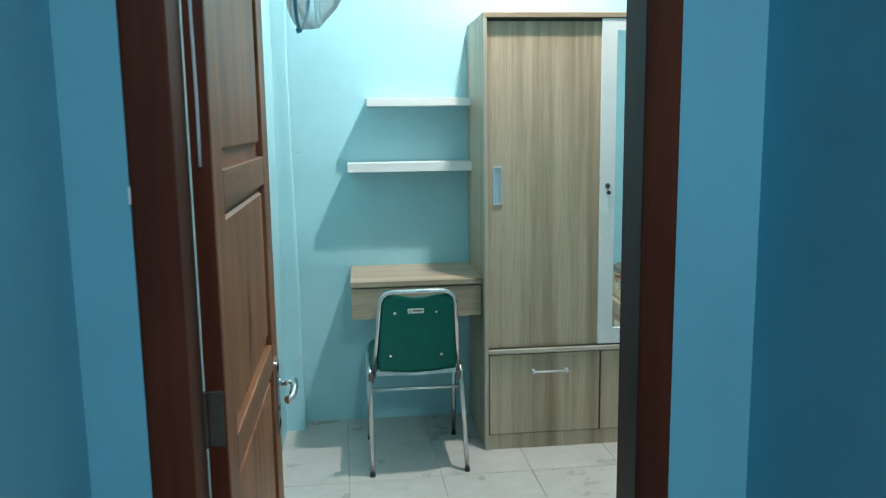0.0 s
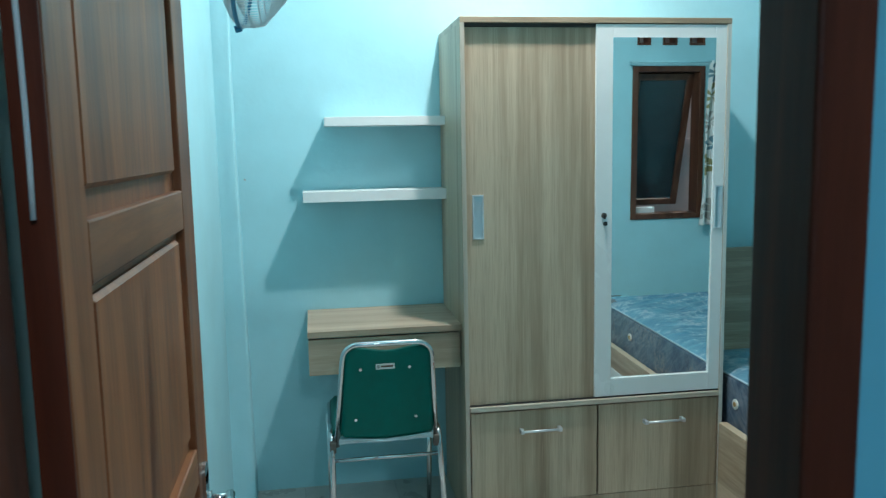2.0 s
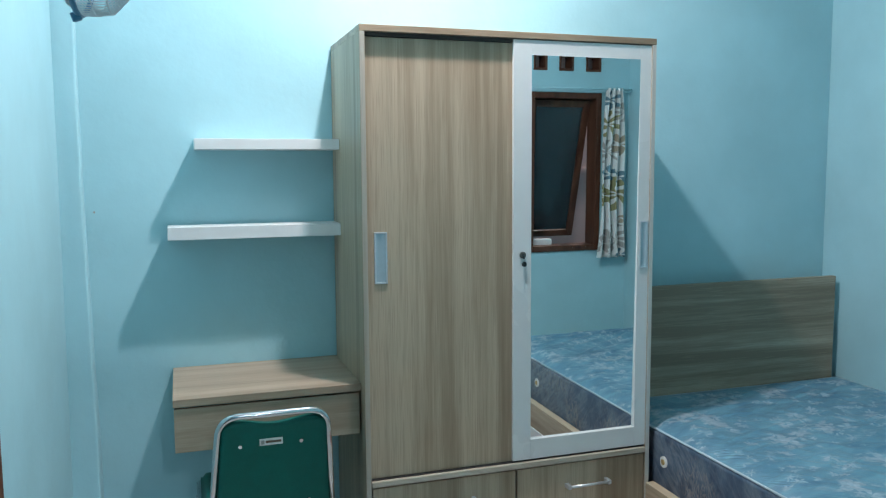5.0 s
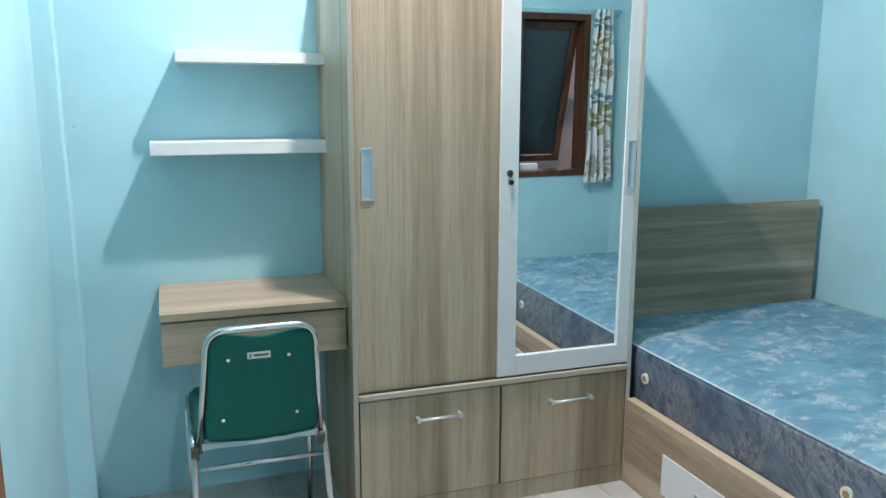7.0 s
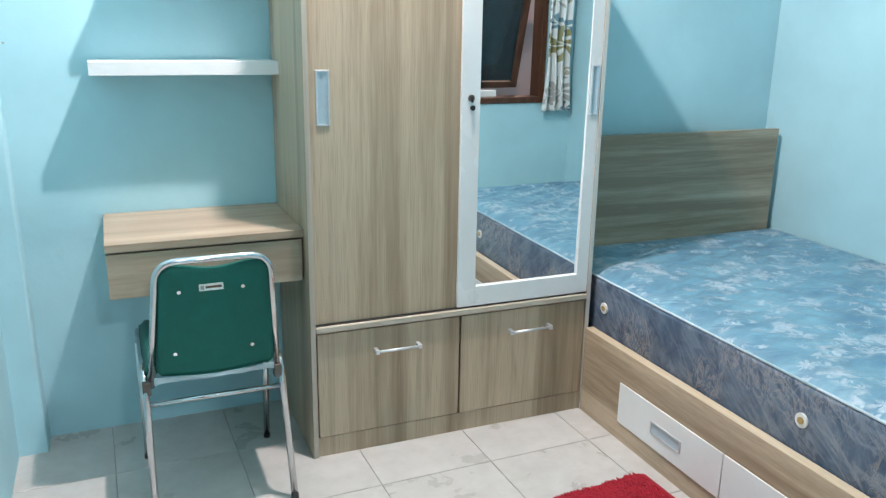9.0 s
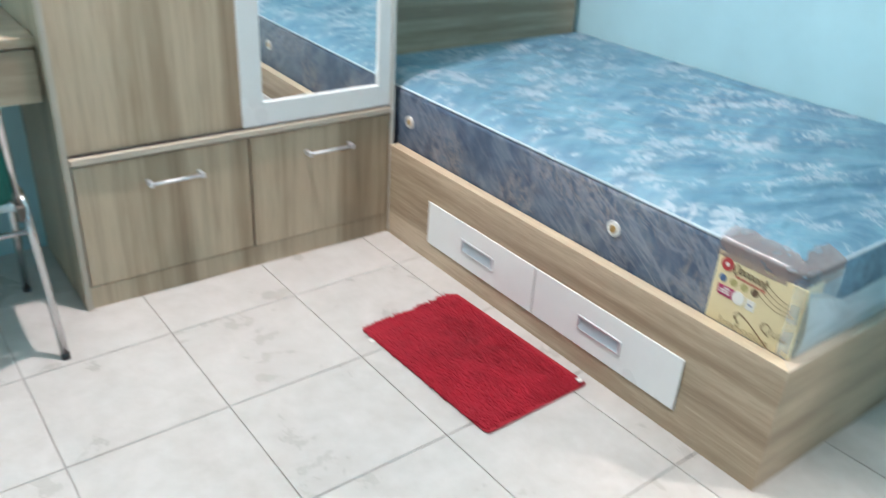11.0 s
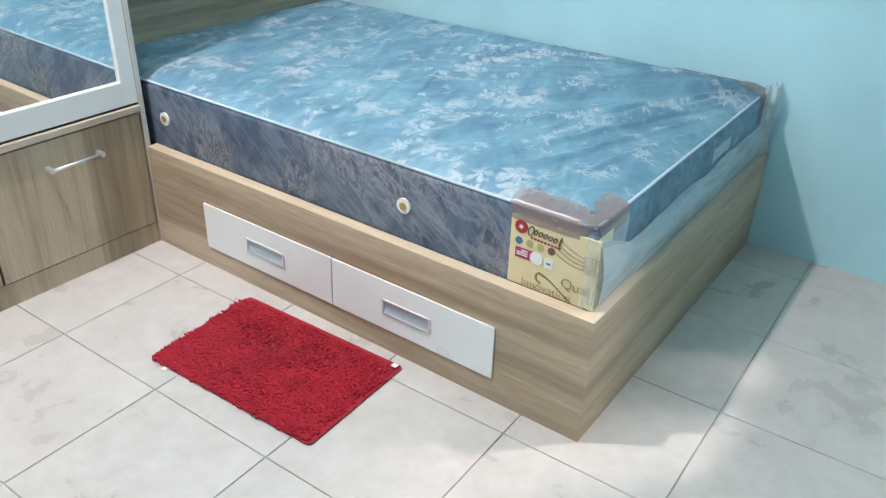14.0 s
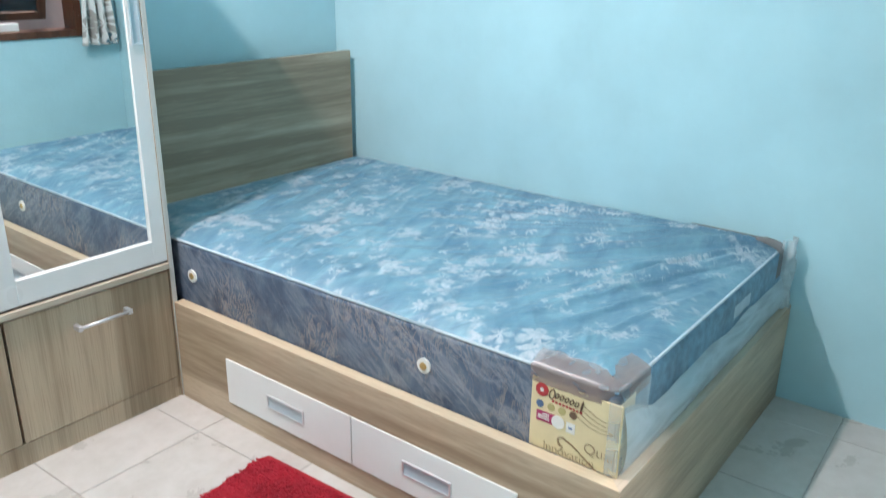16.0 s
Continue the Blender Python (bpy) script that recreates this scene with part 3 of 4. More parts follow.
def wardrobe():
    x0, x1, y0, y1, zt = 0.555, 1.643, 3.642, 4.135, 1.987
    s = 0.018
    w = thing("wardrobe", Matrix.Translation(((x0 + x1) / 2, (y0 + y1) / 2, 0)), "oak laminate sliding wardrobe with a white mirror door", "wardrobe")
    part("side_panel", box(x0, x0 + s, y0, y1, 0, zt - 0.022, 0.001), OAK_Z, w)
    part("side_panel", box(x1 - s, x1, y0, y1, 0, zt - 0.022, 0.001), OAK_Z, w)
    part("edge_band", box(x0 + 0.001, x0 + s - 0.001, y0 - 0.001, y0 + 0.0005, 0.002, zt - 0.023), OAK_EDGE_Z, w)
    part("edge_band", box(x1 - s + 0.001, x1 - 0.001, y0 - 0.001, y0 + 0.0005, 0.002, zt - 0.023), SHELF_EDGE, w, "pale grey edge band")
    part("top_panel", box(x0, x1, y0 - 0.001, y1, zt - 0.022, zt, 0.0015), OAK_X, w)
    part("back_panel", box(x0 + s, x1 - s, y1 - 0.006, y1, 0, zt - 0.022), OAK_Z, w)
    part("inner_shelf", box(x0 + s, x1 - s, y0 + 0.09, y1 - 0.006, 0.45, 0.468), OAK_X, w)
    # dark colour stands for the shade under the top panel
    part("top_track", box(x0 + s, x1 - s, y0 + 0.012, y0 + 0.09, zt - 0.034, zt - 0.0222), DARKGAP, w, "sliding track, coloured dark for the shaded gap under the top")
    # rail laminate coloured paler to carry the highlight along it
    part("rail", box(x0 + s, x1 - s, y0 - 0.006, y0 + 0.09, 0.463, 0.484, 0.003), laminate("oak_rail_highlit", "x", (0.40, 0.345, 0.27), (0.50, 0.435, 0.35), (0.58, 0.51, 0.42), 0.22), w, "pale edged cross rail under the sliding doors, its highlight put into the colour")
    # black strip put in for the shaded gap between doors and rail
    part("bottom_track", box(x0 + s, x1 - s, y0 + 0.006, y0 + 0.08, 0.4842, 0.4868), BLACK, w, "bottom sliding track, coloured black for the shaded gap under the doors")
    part("plinth", box(x0 + s, x1 - s, y0 + 0.008, y0 + 0.026, 0, 0.072), OAK_Z, w)
    d = part("sliding_door", box(x0 + s + 0.002, 1.115, y0 + 0.019, y0 + 0.037, 0.487, zt - 0.036, 0.001), OAK_Z, w)
    well_handle(0.598, 0.642, y0 + 0.019, 1.150, 1.322, d)
    # the mirror door: a frame of four butted bars round a mirror
    a, b, lo, hi, y = 1.088, 1.628, 0.491, 1.962, y0 + 0.003
    fr = box(a, 1.156, y, y + 0.014, lo, hi, 0.0015)
    box(1.578, b, y, y + 0.014, lo, hi, 0.0015, bm=fr)
    box(1.156, 1.578, y, y + 0.014, lo, 0.564, 0.0015, bm=fr)
    box(1.156, 1.578, y, y + 0.014, 1.910, hi, 0.0015, bm=fr)
    md = part("mirror_door", fr, WHITE, w, "white framed sliding mirror door")
    glass = box(1.155, 1.579, -0.0025, 0.0025, -0.675, 0.675)
    glass.transform(pose(0, y + 0.0075, 1.237, 0.5))
    part("mirror", glass, MIRROR, md, "clear mirror glass")
    well_handle(1.587, 1.622, y, 1.160, 1.335, md)
    lock = part("lock", disc((1.122, y + 0.001, 1.228), (0, -1, 0), 0.011, 0.007), STEEL, md, "round key lock")
    part("keyhole", disc((1.122, y - 0.006, 1.228), (0, -1, 0), 0.004, 0.001, 12), BLACK, md)
    key = box(1.1195, 1.1265, y - 0.010, y - 0.006, 1.214, 1.227, 0.001)
    join(key, disc((1.126, y - 0.005, 1.196), (0, -1, 0), 0.009, 0.004, 14))
    part("key", key, BLACK, md, "black-headed key hanging from the lock")
    part("key_string", tube(bend([(1.124, y - 0.006, 1.19), (1.126, y - 0.004, 1.15), (1.128, y - 0.002, 1.10)], 0.02), 0.0009, 6), WIRE, md)
    for p, q, h0, h1 in ((0.578, 1.0985, 0.775, 0.943), (1.1065, 1.6215, 1.295, 1.468)):
        dr = part("drawer_front", box(p, q, y0 + 0.004, y0 + 0.022, 0.076, 0.456, 0.001), OAK_Z, w)
        pull(h0, h1, y0 + 0.004, 0.376, dr)
    # divider coloured dark for the shade in the gap between the drawers
    part("drawer_divider", box(1.098, 1.108, y0 + 0.024, y0 + 0.4, 0.074, 0.45), DARKGAP, w)


wardrobe()


# ---- desk and shelves ----
def desk():
    d = thing("wall_desk", Matrix.Translation((0.24, 3.9, 0.64)), "small oak laminate wall desk with one drawer", "desk")
    part("tabletop", box(-0.048, 0.554, 3.694, 4.138, 0.786, 0.811, 0.0015), OAK_DESK, d)
    part("side_panel", box(-0.043, -0.027, 3.716, 4.138, 0.642, 0.785), OAK_Y, d)
    part("side_panel", box(0.538, 0.553, 3.718, 4.138, 0.642, 0.785), OAK_Y, d)
    part("drawer_front", box(-0.046, 0.548, 3.698, 3.716, 0.638, 0.779, 0.0012), OAK_DESK, d)
    part("underside", box(-0.027, 0.536, 3.718, 4.136, 0.645, 0.655), OAK_DESK, d)


def shelf(x0, z0, z1):
    t = thing("wall_shelf", Matrix.Translation((x0, 4.0, z0)), "white melamine floating wall shelf above the desk", "shelf", "wall shelves")
    part("board", box(x0, 0.5545, 4.0, 4.139, z0, z1, 0.0015), SHELF, t)


desk()
shelf(0.052, 1.600, 1.638)
shelf(-0.047, 1.288, 1.333)


# ---- chair ----
def chair():
    c = thing("metal_chair", Matrix.Translation((0.23, 3.62, 0)), "green vinyl chair with a chromed tube frame at the desk", "chair")
    r = 0.0105
    back = lambda x, z: (x + 0.005, 3.492 - 0.13 * (z - 0.45), z)
    frame_pts = bend([back(0.040, 0.425), back(0.075, 0.814), back(0.390, 0.814), back(0.408, 0.425)], 0.06, 8)
    part("back_frame", tube(frame_pts, r, 12), CHROME, c, "", True)
    for x, xt in ((0.026, 0.027), (0.441, 0.424)):
        leg = part("leg", tube(bend([(x, 3.433, 0.012), (xt, 3.485, 0.43), (xt, 3.520, 0.462), (xt, 3.90, 0.455)], 0.03), r, 12), CHROME, c, "", True)
        part("rubber_foot", tube([(x, 3.432, 0), (x, 3.4345, 0.018)], 0.0122, 12), BLACK, leg)
    for x in (0.022, 0.432):
        leg = part("leg", tube([(x, 3.860, 0.012), (x, 3.80, 0.45)], r, 12), CHROME, c, "", True)
        part("rubber_foot", tube([(x, 3.860, 0), (x, 3.858, 0.014)], 0.0118, 12), BLACK, leg)
    part("stretcher", tube([(0.026, 3.480, 0.376), (0.420, 3.480, 0.376)], 0.0075, 10), CHROME, c, "", True)
    part("stretcher", tube([(0.022, 3.812, 0.36), (0.424, 3.812, 0.36)], 0.0075, 10), CHROME, c, "", True)
    for x in (0.031, 0.413):
        part("bracket", box(x - 0.012, x + 0.012, 3.474, 3.508, 0.405, 0.448, 0.004), STEEL, c)

    def panel(front):
        def fn(u, v):
            z = 0.462 + 0.338 * v
            wl = 0.056 + 0.026 * v
            wr = 0.400 - 0.014 * v
            if v > 0.9:
                k = math.sqrt(max(0.0, 1 - ((v - 0.9) / 0.1) ** 2))
                wl, wr = wl + 0.03 * (1 - k), wr - 0.03 * (1 - k)
            if v < 0.06:
                k = (0.06 - v) / 0.06
                wl, wr = wl + 0.012 * k * k, wr - 0.012 * k * k
            x = wl + (wr - wl) * u
            dip = 0.016 * math.sin(math.pi * u) ** 2 * max(0, v - 0.8) / 0.2
            arc = 0.02 * (1 - (2 * u - 1) ** 2)
            y = 3.492 - 0.13 * (z - 0.45) + arc * 0.6
            return (x, y + front, z - dip - 0.016 * (1 - v) ** 2 * math.sin(math.pi * u))
        return fn

    bm = sheet(panel(0.0), 24, 24, 0.02)
    rear = min(v.co.y - (3.492 - 0.13 * (v.co.z - 0.45)) for v in bm.verts if 0.20 < v.co.x < 0.25)
    bm.transform(Matrix.Translation((0.004, -rear - 0.001, 0)))
    part("backrest", bm, GREEN, c, "dark green vinyl backrest", True)
    for x, z in ((0.134, 0.722), (0.312, 0.722), (0.113, 0.528), (0.334, 0.528)):
        y = 3.491 - 0.13 * (z - 0.45) - 0.012 * (2 * (x - 0.065) / 0.325 - 1) ** 2
        part("rivet", disc((x + 0.004, y + 0.007, z), (0, -1, -0.13), 0.0058, 0.010, 12), CHROME, c)
    y = 3.492 - 0.13 * (0.727 - 0.45)
    lab = part("maker_plate", box(0.194, 0.262, y - 0.0035, y + 0.006, 0.717, 0.737, 0.001), INKWHITE, c, "small white maker's plate")
    part("print_bar", box(0.198, 0.208, y - 0.0042, y - 0.003, 0.721, 0.733), GROUT, lab)
    part("print_bar", box(0.212, 0.257, y - 0.0042, y - 0.003, 0.724, 0.731), INK, lab)
    # the seat, wrapped in plastic

    def seat(u, v):
        x = 0.030 + 0.385 * u
        e = min(u, 1 - u, v, 1 - v)
        return (x, 3.505 + 0.40 * v, 0.470 + 0.035 * min(1, e / 0.12) ** 0.5 + 0.012 * (v - 0.5) ** 2)

    part("seat", sheet(seat, 20, 20, 0.03), GREEN, c, "green vinyl seat", True)
    part("plastic_cover", sheet(lambda u, v: (0.052 + 0.348 * u, 3.468 + 0.02 * (1 - (2 * u - 1) ** 2) + 0.006 * math.sin(9 * u) * (1 - v), 0.441 + 0.022 * v - (0.008 + 0.010 * v) * math.sin(math.pi * u) + 0.004 * noise.noise((u * 9, v * 3, 1))), 24, 5, 0.0015), FILM, c, "torn clear plastic wrap under the backrest", True)


chair()


# ---- bed ----
BED = pose(1.628, 2.060, 0)


def mitre(bm, along):
    """Cuts the board's end at the bed's corner to 45 degrees."""
    i = "xy".index(along)
    for v in bm.verts:
        if v.co[i] < 0.01 and v.co[1 - i] > 0.02:
            v.co[i] = v.co[1 - i]
    return bm


def bed():
    b = thing("storage_bed", BED, "oak laminate storage bed with two white drawers", "bed", own_axes=True)
    top = 0.345
    part("side_board", mitre(box(0, 0.036, 0, 1.578, 0, top - 0.001), "y"), OAK_Y, b)
    part("side_edge", mitre(box(0.0005, 0.0355, 0.0005, 1.578, top - 0.0015, top + 0.0005), "y"), OAK_EDGE_Y, b, "pale edge band")
    part("end_board", mitre(box(0, 1.272, 0, 0.036, 0, top - 0.001), "x"), OAK_X, b)
    part("end_edge", mitre(box(0.0005, 1.2715, 0.0005, 0.0355, top - 0.0015, top + 0.0005), "x"), OAK_EDGE, b, "pale edge band")
    part("slat_base", box(0.036, 1.26, 0.038, 1.94, 0.20, 0.218), OAK_Y, b)
    part("headboard", box(0.03, 1.238, 1.957, 1.985, 0, 1.024, 0.0015), laminate("oak_headboard", "x", (0.24, 0.188, 0.132), (0.355, 0.285, 0.205), (0.48, 0.40, 0.30), 0.4, 15), b, "horizontal-grained oak laminate headboard")
    for y0, y1, h0, h1 in ((0.790, 1.326, 0.976, 1.136), (0.249, 0.786, 0.441, 0.602)):
        d = part("drawer_front", box(-0.005, 0.0, y0, y1, 0.072, 0.226, 0.0012), WHITE, b, "white lacquered drawer front")
        well_handle(h0, h1, -0.005, 0.124, 0.170, d, "y")


bed()


def mattress():
    m = thing("mattress", BED @ Matrix.Translation((0, 0, 0.218)), "blue floral mattress still wrapped in clear plastic", "mattress", own_axes=True)
    x0, x1, y0, y1, zt = 0.041, 1.262, 0.040, 1.952, 0.330
    body = box(x0, x1, y0, y1, 0.0, zt, 0.022, 4)
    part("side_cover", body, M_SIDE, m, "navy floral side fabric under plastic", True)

    def top(u, v):
        x, y = x0 + 0.005 + (x1 - x0 - 0.010) * u, y0 + 0.005 + (y1 - y0 - 0.010) * v
        e = min(u * (x1 - x0), (1 - u) * (x1 - x0), v * (y1 - y0), (1 - v) * (y1 - y0))
        k = min(1, e / 0.10)
        z = zt - 0.004 + 0.024 * k * (2 - k) + k * (0.006 * noise.noise((x * 5, y * 2.6, 0)) + 0.0035 * noise.noise((x * 16 + y * 5, y * 9, 2)))
        # folds of the wrap fan out from the far corner at the foot, and from the near one
        for cx, cy, reach, high, seed in ((x1 + 0.05, y0 - 0.05, 1.5, 0.038, 3), (x0 - 0.25, y0 - 0.02, 0.8, 0.007, 8)):
            d = math.hypot(x - cx, y - cy)
            a = math.atan2(y - cy, x - cx)
            wav = noise.noise((a * 12 + 0.5 * d, d * 0.9, seed)) + 0.35 * noise.noise((a * 27, d * 1.5, seed + 4))
            fold = (1 - min(1, abs(wav) * 3.0)) ** 1.3
            z += min(1, e / 0.2) * high * max(0.12, 1 - d / reach) * min(1, d / 0.25) * fold
        cross = noise.noise((x * 2.1 + y * 1.2, y * 11 - x * 3.0, 5)) + 0.5 * noise.noise((x * 4.5, y * 23 - x * 8, 7))
        z += k * 0.007 * min(1, 0.25 + v) * (1 - min(1, abs(cross) * 2.6)) ** 1.6
        return (x, y, z)

    part("top_cover", sheet(top, 200, 320), M_TOP, m, "light blue damask top with white blossoms under plastic", True)
    e = 0.006
    part("piping", tube(bend([(x0 + e, y0 + 0.5, zt - 0.002), (x0 + e, y1 - e, zt - 0.002), (x1 - e, y1 - e, zt - 0.002), (x1 - e, y0 + e, zt - 0.002), (x0 + e, y0 + e, zt - 0.002), (x0 + e, y0 + 0.5, zt - 0.002)], 0.03), 0.0042, 8), PIPING, m, "pale piped seam", True)
    for y in (1.520, 0.566):
        b = part("vent_button", disc((x0 + 0.002, y, 0.222), (-1, 0, 0), 0.021, 0.007, 24), INKWHITE, m, "white eyelet vent")
        part("vent_core", disc((x0 - 0.005, y, 0.222), (-1, 0, 0), 0.0105, 0.003, 16), BRASS, b, "brass eyelet")
    # printed card round the corner at the foot
    x = x0 - 0.004
    card = part("label_card", box(x, x + 0.006, 0.026, 0.250, 0.128, 0.305, 0.0015), LABEL, m, "yellow printed card in the mattress wrap")
    part("label_fold", box(x + 0.004, x0 + 0.075, y0 - 0.006, y0 - 0.0045, 0.128, 0.306, 0.0005), plain("pale_yellow_card", (0.66, 0.60, 0.42), 0.4), card, "pale folded end of the card")
    box_part = lambda name, y1_, y0_, z0_, z1_, mat: part(name, box(x - 0.0012, x + 0.001, y0_, y1_, z0_, z1_), mat, card)
    ring = disc((x + 0.001, 0.222, 0.280), (-1, 0, 0), 0.0165, 0.0025, 24)
    part("round_mark", ring, INKRED, card)
    part("round_mark_core", disc((x - 0.0014, 0.222, 0.280), (-1, 0, 0), 0.005, 0.0008, 16), INKWHITE, card)
    for k in range(7):
        big = k in (0, 6)
        pts = [(x - 0.001, 0.196 - k * 0.0125 + (0.0065 if k == 0 else 0.0042 - 0.003 * (k == 6)) * math.cos(a) - 0.0025 * math.sin(a), 0.2775 - 0.0008 * k + (0.0125 if big else 0.0062) * math.sin(a)) for a in [i * math.pi / 6 for i in range(12)]]
        part("print_stroke", tube(pts, 0.0014, 5, closed=True), INK, card)
    for k in range(9):
        box_part("print_bar", 0.196 - k * 0.0088, 0.190 - k * 0.0088, 0.2575 - 0.0004 * k, 0.2625 - 0.0004 * k, INKRED)
    for y, mat in ((0.226, INKBLUE), (0.197, INKGREEN), (0.169, INKGREEN), (0.141, INK)):
        part("round_mark", disc((x + 0.001, y, 0.243), (-1, 0, 0), 0.0095, 0.002, 16), mat, card)
    box_part("print_block", 0.233, 0.186, 0.200, 0.226, INKPINK)
    for z in (0.207, 0.213, 0.219):
        part("print_bar", box(x - 0.002, x - 0.001, 0.200, 0.229 - (z == 0.219) * 0.012, z, z + 0.003), INKWHITE, card)
    part("round_mark", disc((x + 0.001, 0.177, 0.212), (-1, 0, 0), 0.0165, 0.003, 24), INKWHITE, card)
    box_part("print_block", 0.156, 0.134, 0.196, 0.222, INKWHITE)
    part("tick", box(x - 0.002, x - 0.001, 0.140, 0.150, 0.207, 0.211), INKBLUE, card)
    for k in range(4):
        pts = [(x - 0.001, 0.118 - 0.100 * t + 0.006 * k, 0.297 - 0.010 * k - 0.042 * math.sin(math.pi * (0.15 + 0.55 * t))) for t in [i / 14 for i in range(15)]]
        part("flourish", tube(pts, 0.0006, 5), INKTEXT, card)
    for grow in (1.0, 0.72):
        pts = [(x - 0.001, 0.163 + 0.013 * grow * math.cos(a), 0.166 + 0.013 * grow * math.sin(a)) for a in [i * math.pi / 12 for i in range(-7, 7)]]
        pts = [(x - 0.001, 0.178, 0.132)] * (grow == 1.0) + pts + [(x - 0.001, 0.150 - 0.075 * t, 0.176 - 0.008 * (1 - grow) - 0.048 * t) for t in (0.15, 0.5, 1.0)]
        part("flourish", tube(pts, 0.0007, 5), INKTEXT, card)
    for text, y, z, size in (("Qual", 0.110, 0.163, 0.037), ("Innovation", 0.212, 0.131, 0.031)):
        cu = bpy.data.curves.new("slogan", "FONT")
        cu.body, cu.size, cu.extrude, cu.offset = text, size, 0.0003, -0.0007
        tmp = new("slogan_text", cu)
        me = bpy.data.meshes.new_from_object(tmp)
        bpy.data.objects.remove(tmp)
        me.transform(Matrix(((0, 0, -1, x - 0.0016), (-1, 0, 0, y), (0, 1, 0, z), (0, 0, 0, 1))))
        me.materials.append(INKTEXT)
        ob = new("lettering", me)
        ob.parent = card
    # plastic corner guards: a band folded over the edge, round the corner

    def guard(sx, along_y, along_x, inset, drop):
        cx = x0 if sx > 0 else x1
        path = bend([(0, along_y, 0), (0, 0, 0), (along_x, 0, 0)], 0.05, 14)
        fine = []
        for a, c in zip(path, path[1:]):
            n = max(1, int((c - a).length / 0.012))
            fine += [a.lerp(c, k / n) for k in range(n)]
        fine.append(path[-1])

        def fn(u, v):
            k = u * (len(fine) - 1)
            i = min(int(k), len(fine) - 2)
            p = fine[i].lerp(fine[i + 1], k - i)
            d = (fine[min(i + 2, len(fine) - 1)] - fine[max(i - 1, 0)]).normalized()
            inn = Vector((-d.y, d.x, 0))
            n = noise.noise((p.x * 32 + cx, p.y * 32, v * 2))
            w = (inset + 0.007 * n) * (0.42 + 0.58 * min(1, p.length / 0.075))
            if v < 0.55:
                e = w * (1 - v / 0.55)
                k = min(1, e / 0.10)
                q, z = p + inn * e, zt + 0.008 + 0.001 * n + 0.024 * k * (2 - k)
            else:
                t = (v - 0.55) / 0.45
                q, z = p - inn * (0.005 + 0.001 * n), zt + 0.008 - drop * t + 0.004 * n * t
            return (cx + sx * q.x, y0 + q.y, z)

        return part("corner_guard", sheet(fn, 60, 12), BROWNFILM, m, "brownish plastic corner guard", True)

    guard(1, 0.215, 0.150, 0.048, 0.044)
    guard(-1, 0.30, 0.105, 0.078, 0.095)

    # foot end: the quilted border shows above the loose film
    def foot(u, v, lift=0.0):
        pucker = 0.004 * math.sin(math.pi * v) * (0.6 + noise.noise((u * 20, 0, 1)))
        return (x0 + 0.02 + (x1 - x0 - 0.04) * u, y0 - 0.003 + 0.011 * (max(0, v - 0.92) / 0.08) ** 2 - pucker - lift, 0.05 + (zt - 0.054) * v)

    part("end_cover", sheet(foot, 60, 26), M_END, m, "light blue damask foot end", True)

    # loose clear film hanging at the foot end
    def film(u, v):
        x = x0 + 0.012 + (x1 - x0 - 0.032) * u
        z = 0.105 + (0.135 + 0.065 * max(0, 1 - u / 0.13)) * v * (0.95 + 0.1 * noise.noise((u * 8, 0, 3)))
        bulge = 0.016 * math.sin(math.pi * v) + 0.005 * noise.noise((u * 3.5 + v * 0.8, v * 1.3, 7)) + 0.0012 * noise.noise((u * 17 + v * 4, v * 3, 2))
        return (x, y0 - 0.010 - max(-0.002, bulge), z)

    part("loose_film", sheet(film, 90, 14), FILM, m, "loose crumpled clear plastic film", True)

    # clear film drawn round the corner over the card's fold
    round_path = bend([(x0 - 0.007, 0.056, 0), (x0 - 0.007, y0 - 0.013, 0), (x0 + 0.135, y0 - 0.013, 0)], 0.028, 10)

    def wrap(u, v):
        k = u * (len(round_path) - 1)
        i = min(int(k), len(round_path) - 2)
        p = round_path[i].lerp(round_path[i + 1], k - i)
        puff = 0.003 * noise.noise((u * 5, v * 4, 6))
        return (p.x - puff, p.y - puff, 0.131 + (0.186 + 0.012 * u) * v)

    part("corner_film", sheet(wrap, 40, 16), CORNERFILM, m, "milky clear film drawn round the corner", True)

    def bunch(u, v):
        a = 2.2 * (u - 0.5)
        r = 0.062 + 0.018 * noise.noise((u * 9, v * 7, 2))
        return (x1 - 0.02 + r * math.sin(a) * 0.7, y0 + 0.03 - r * math.cos(a), 0.10 + 0.262 * v)

    part("bunched_film", sheet(bunch, 22, 22), FILM, m, "bunched clear plastic at the corner", True)
    part("end_label", sheet(lambda u, v: foot(0.592 + 0.118 * u, 0.71 + 0.138 * v, 0.0012), 16, 4), PIPING, m, "pale paper label on the foot end")


mattress()


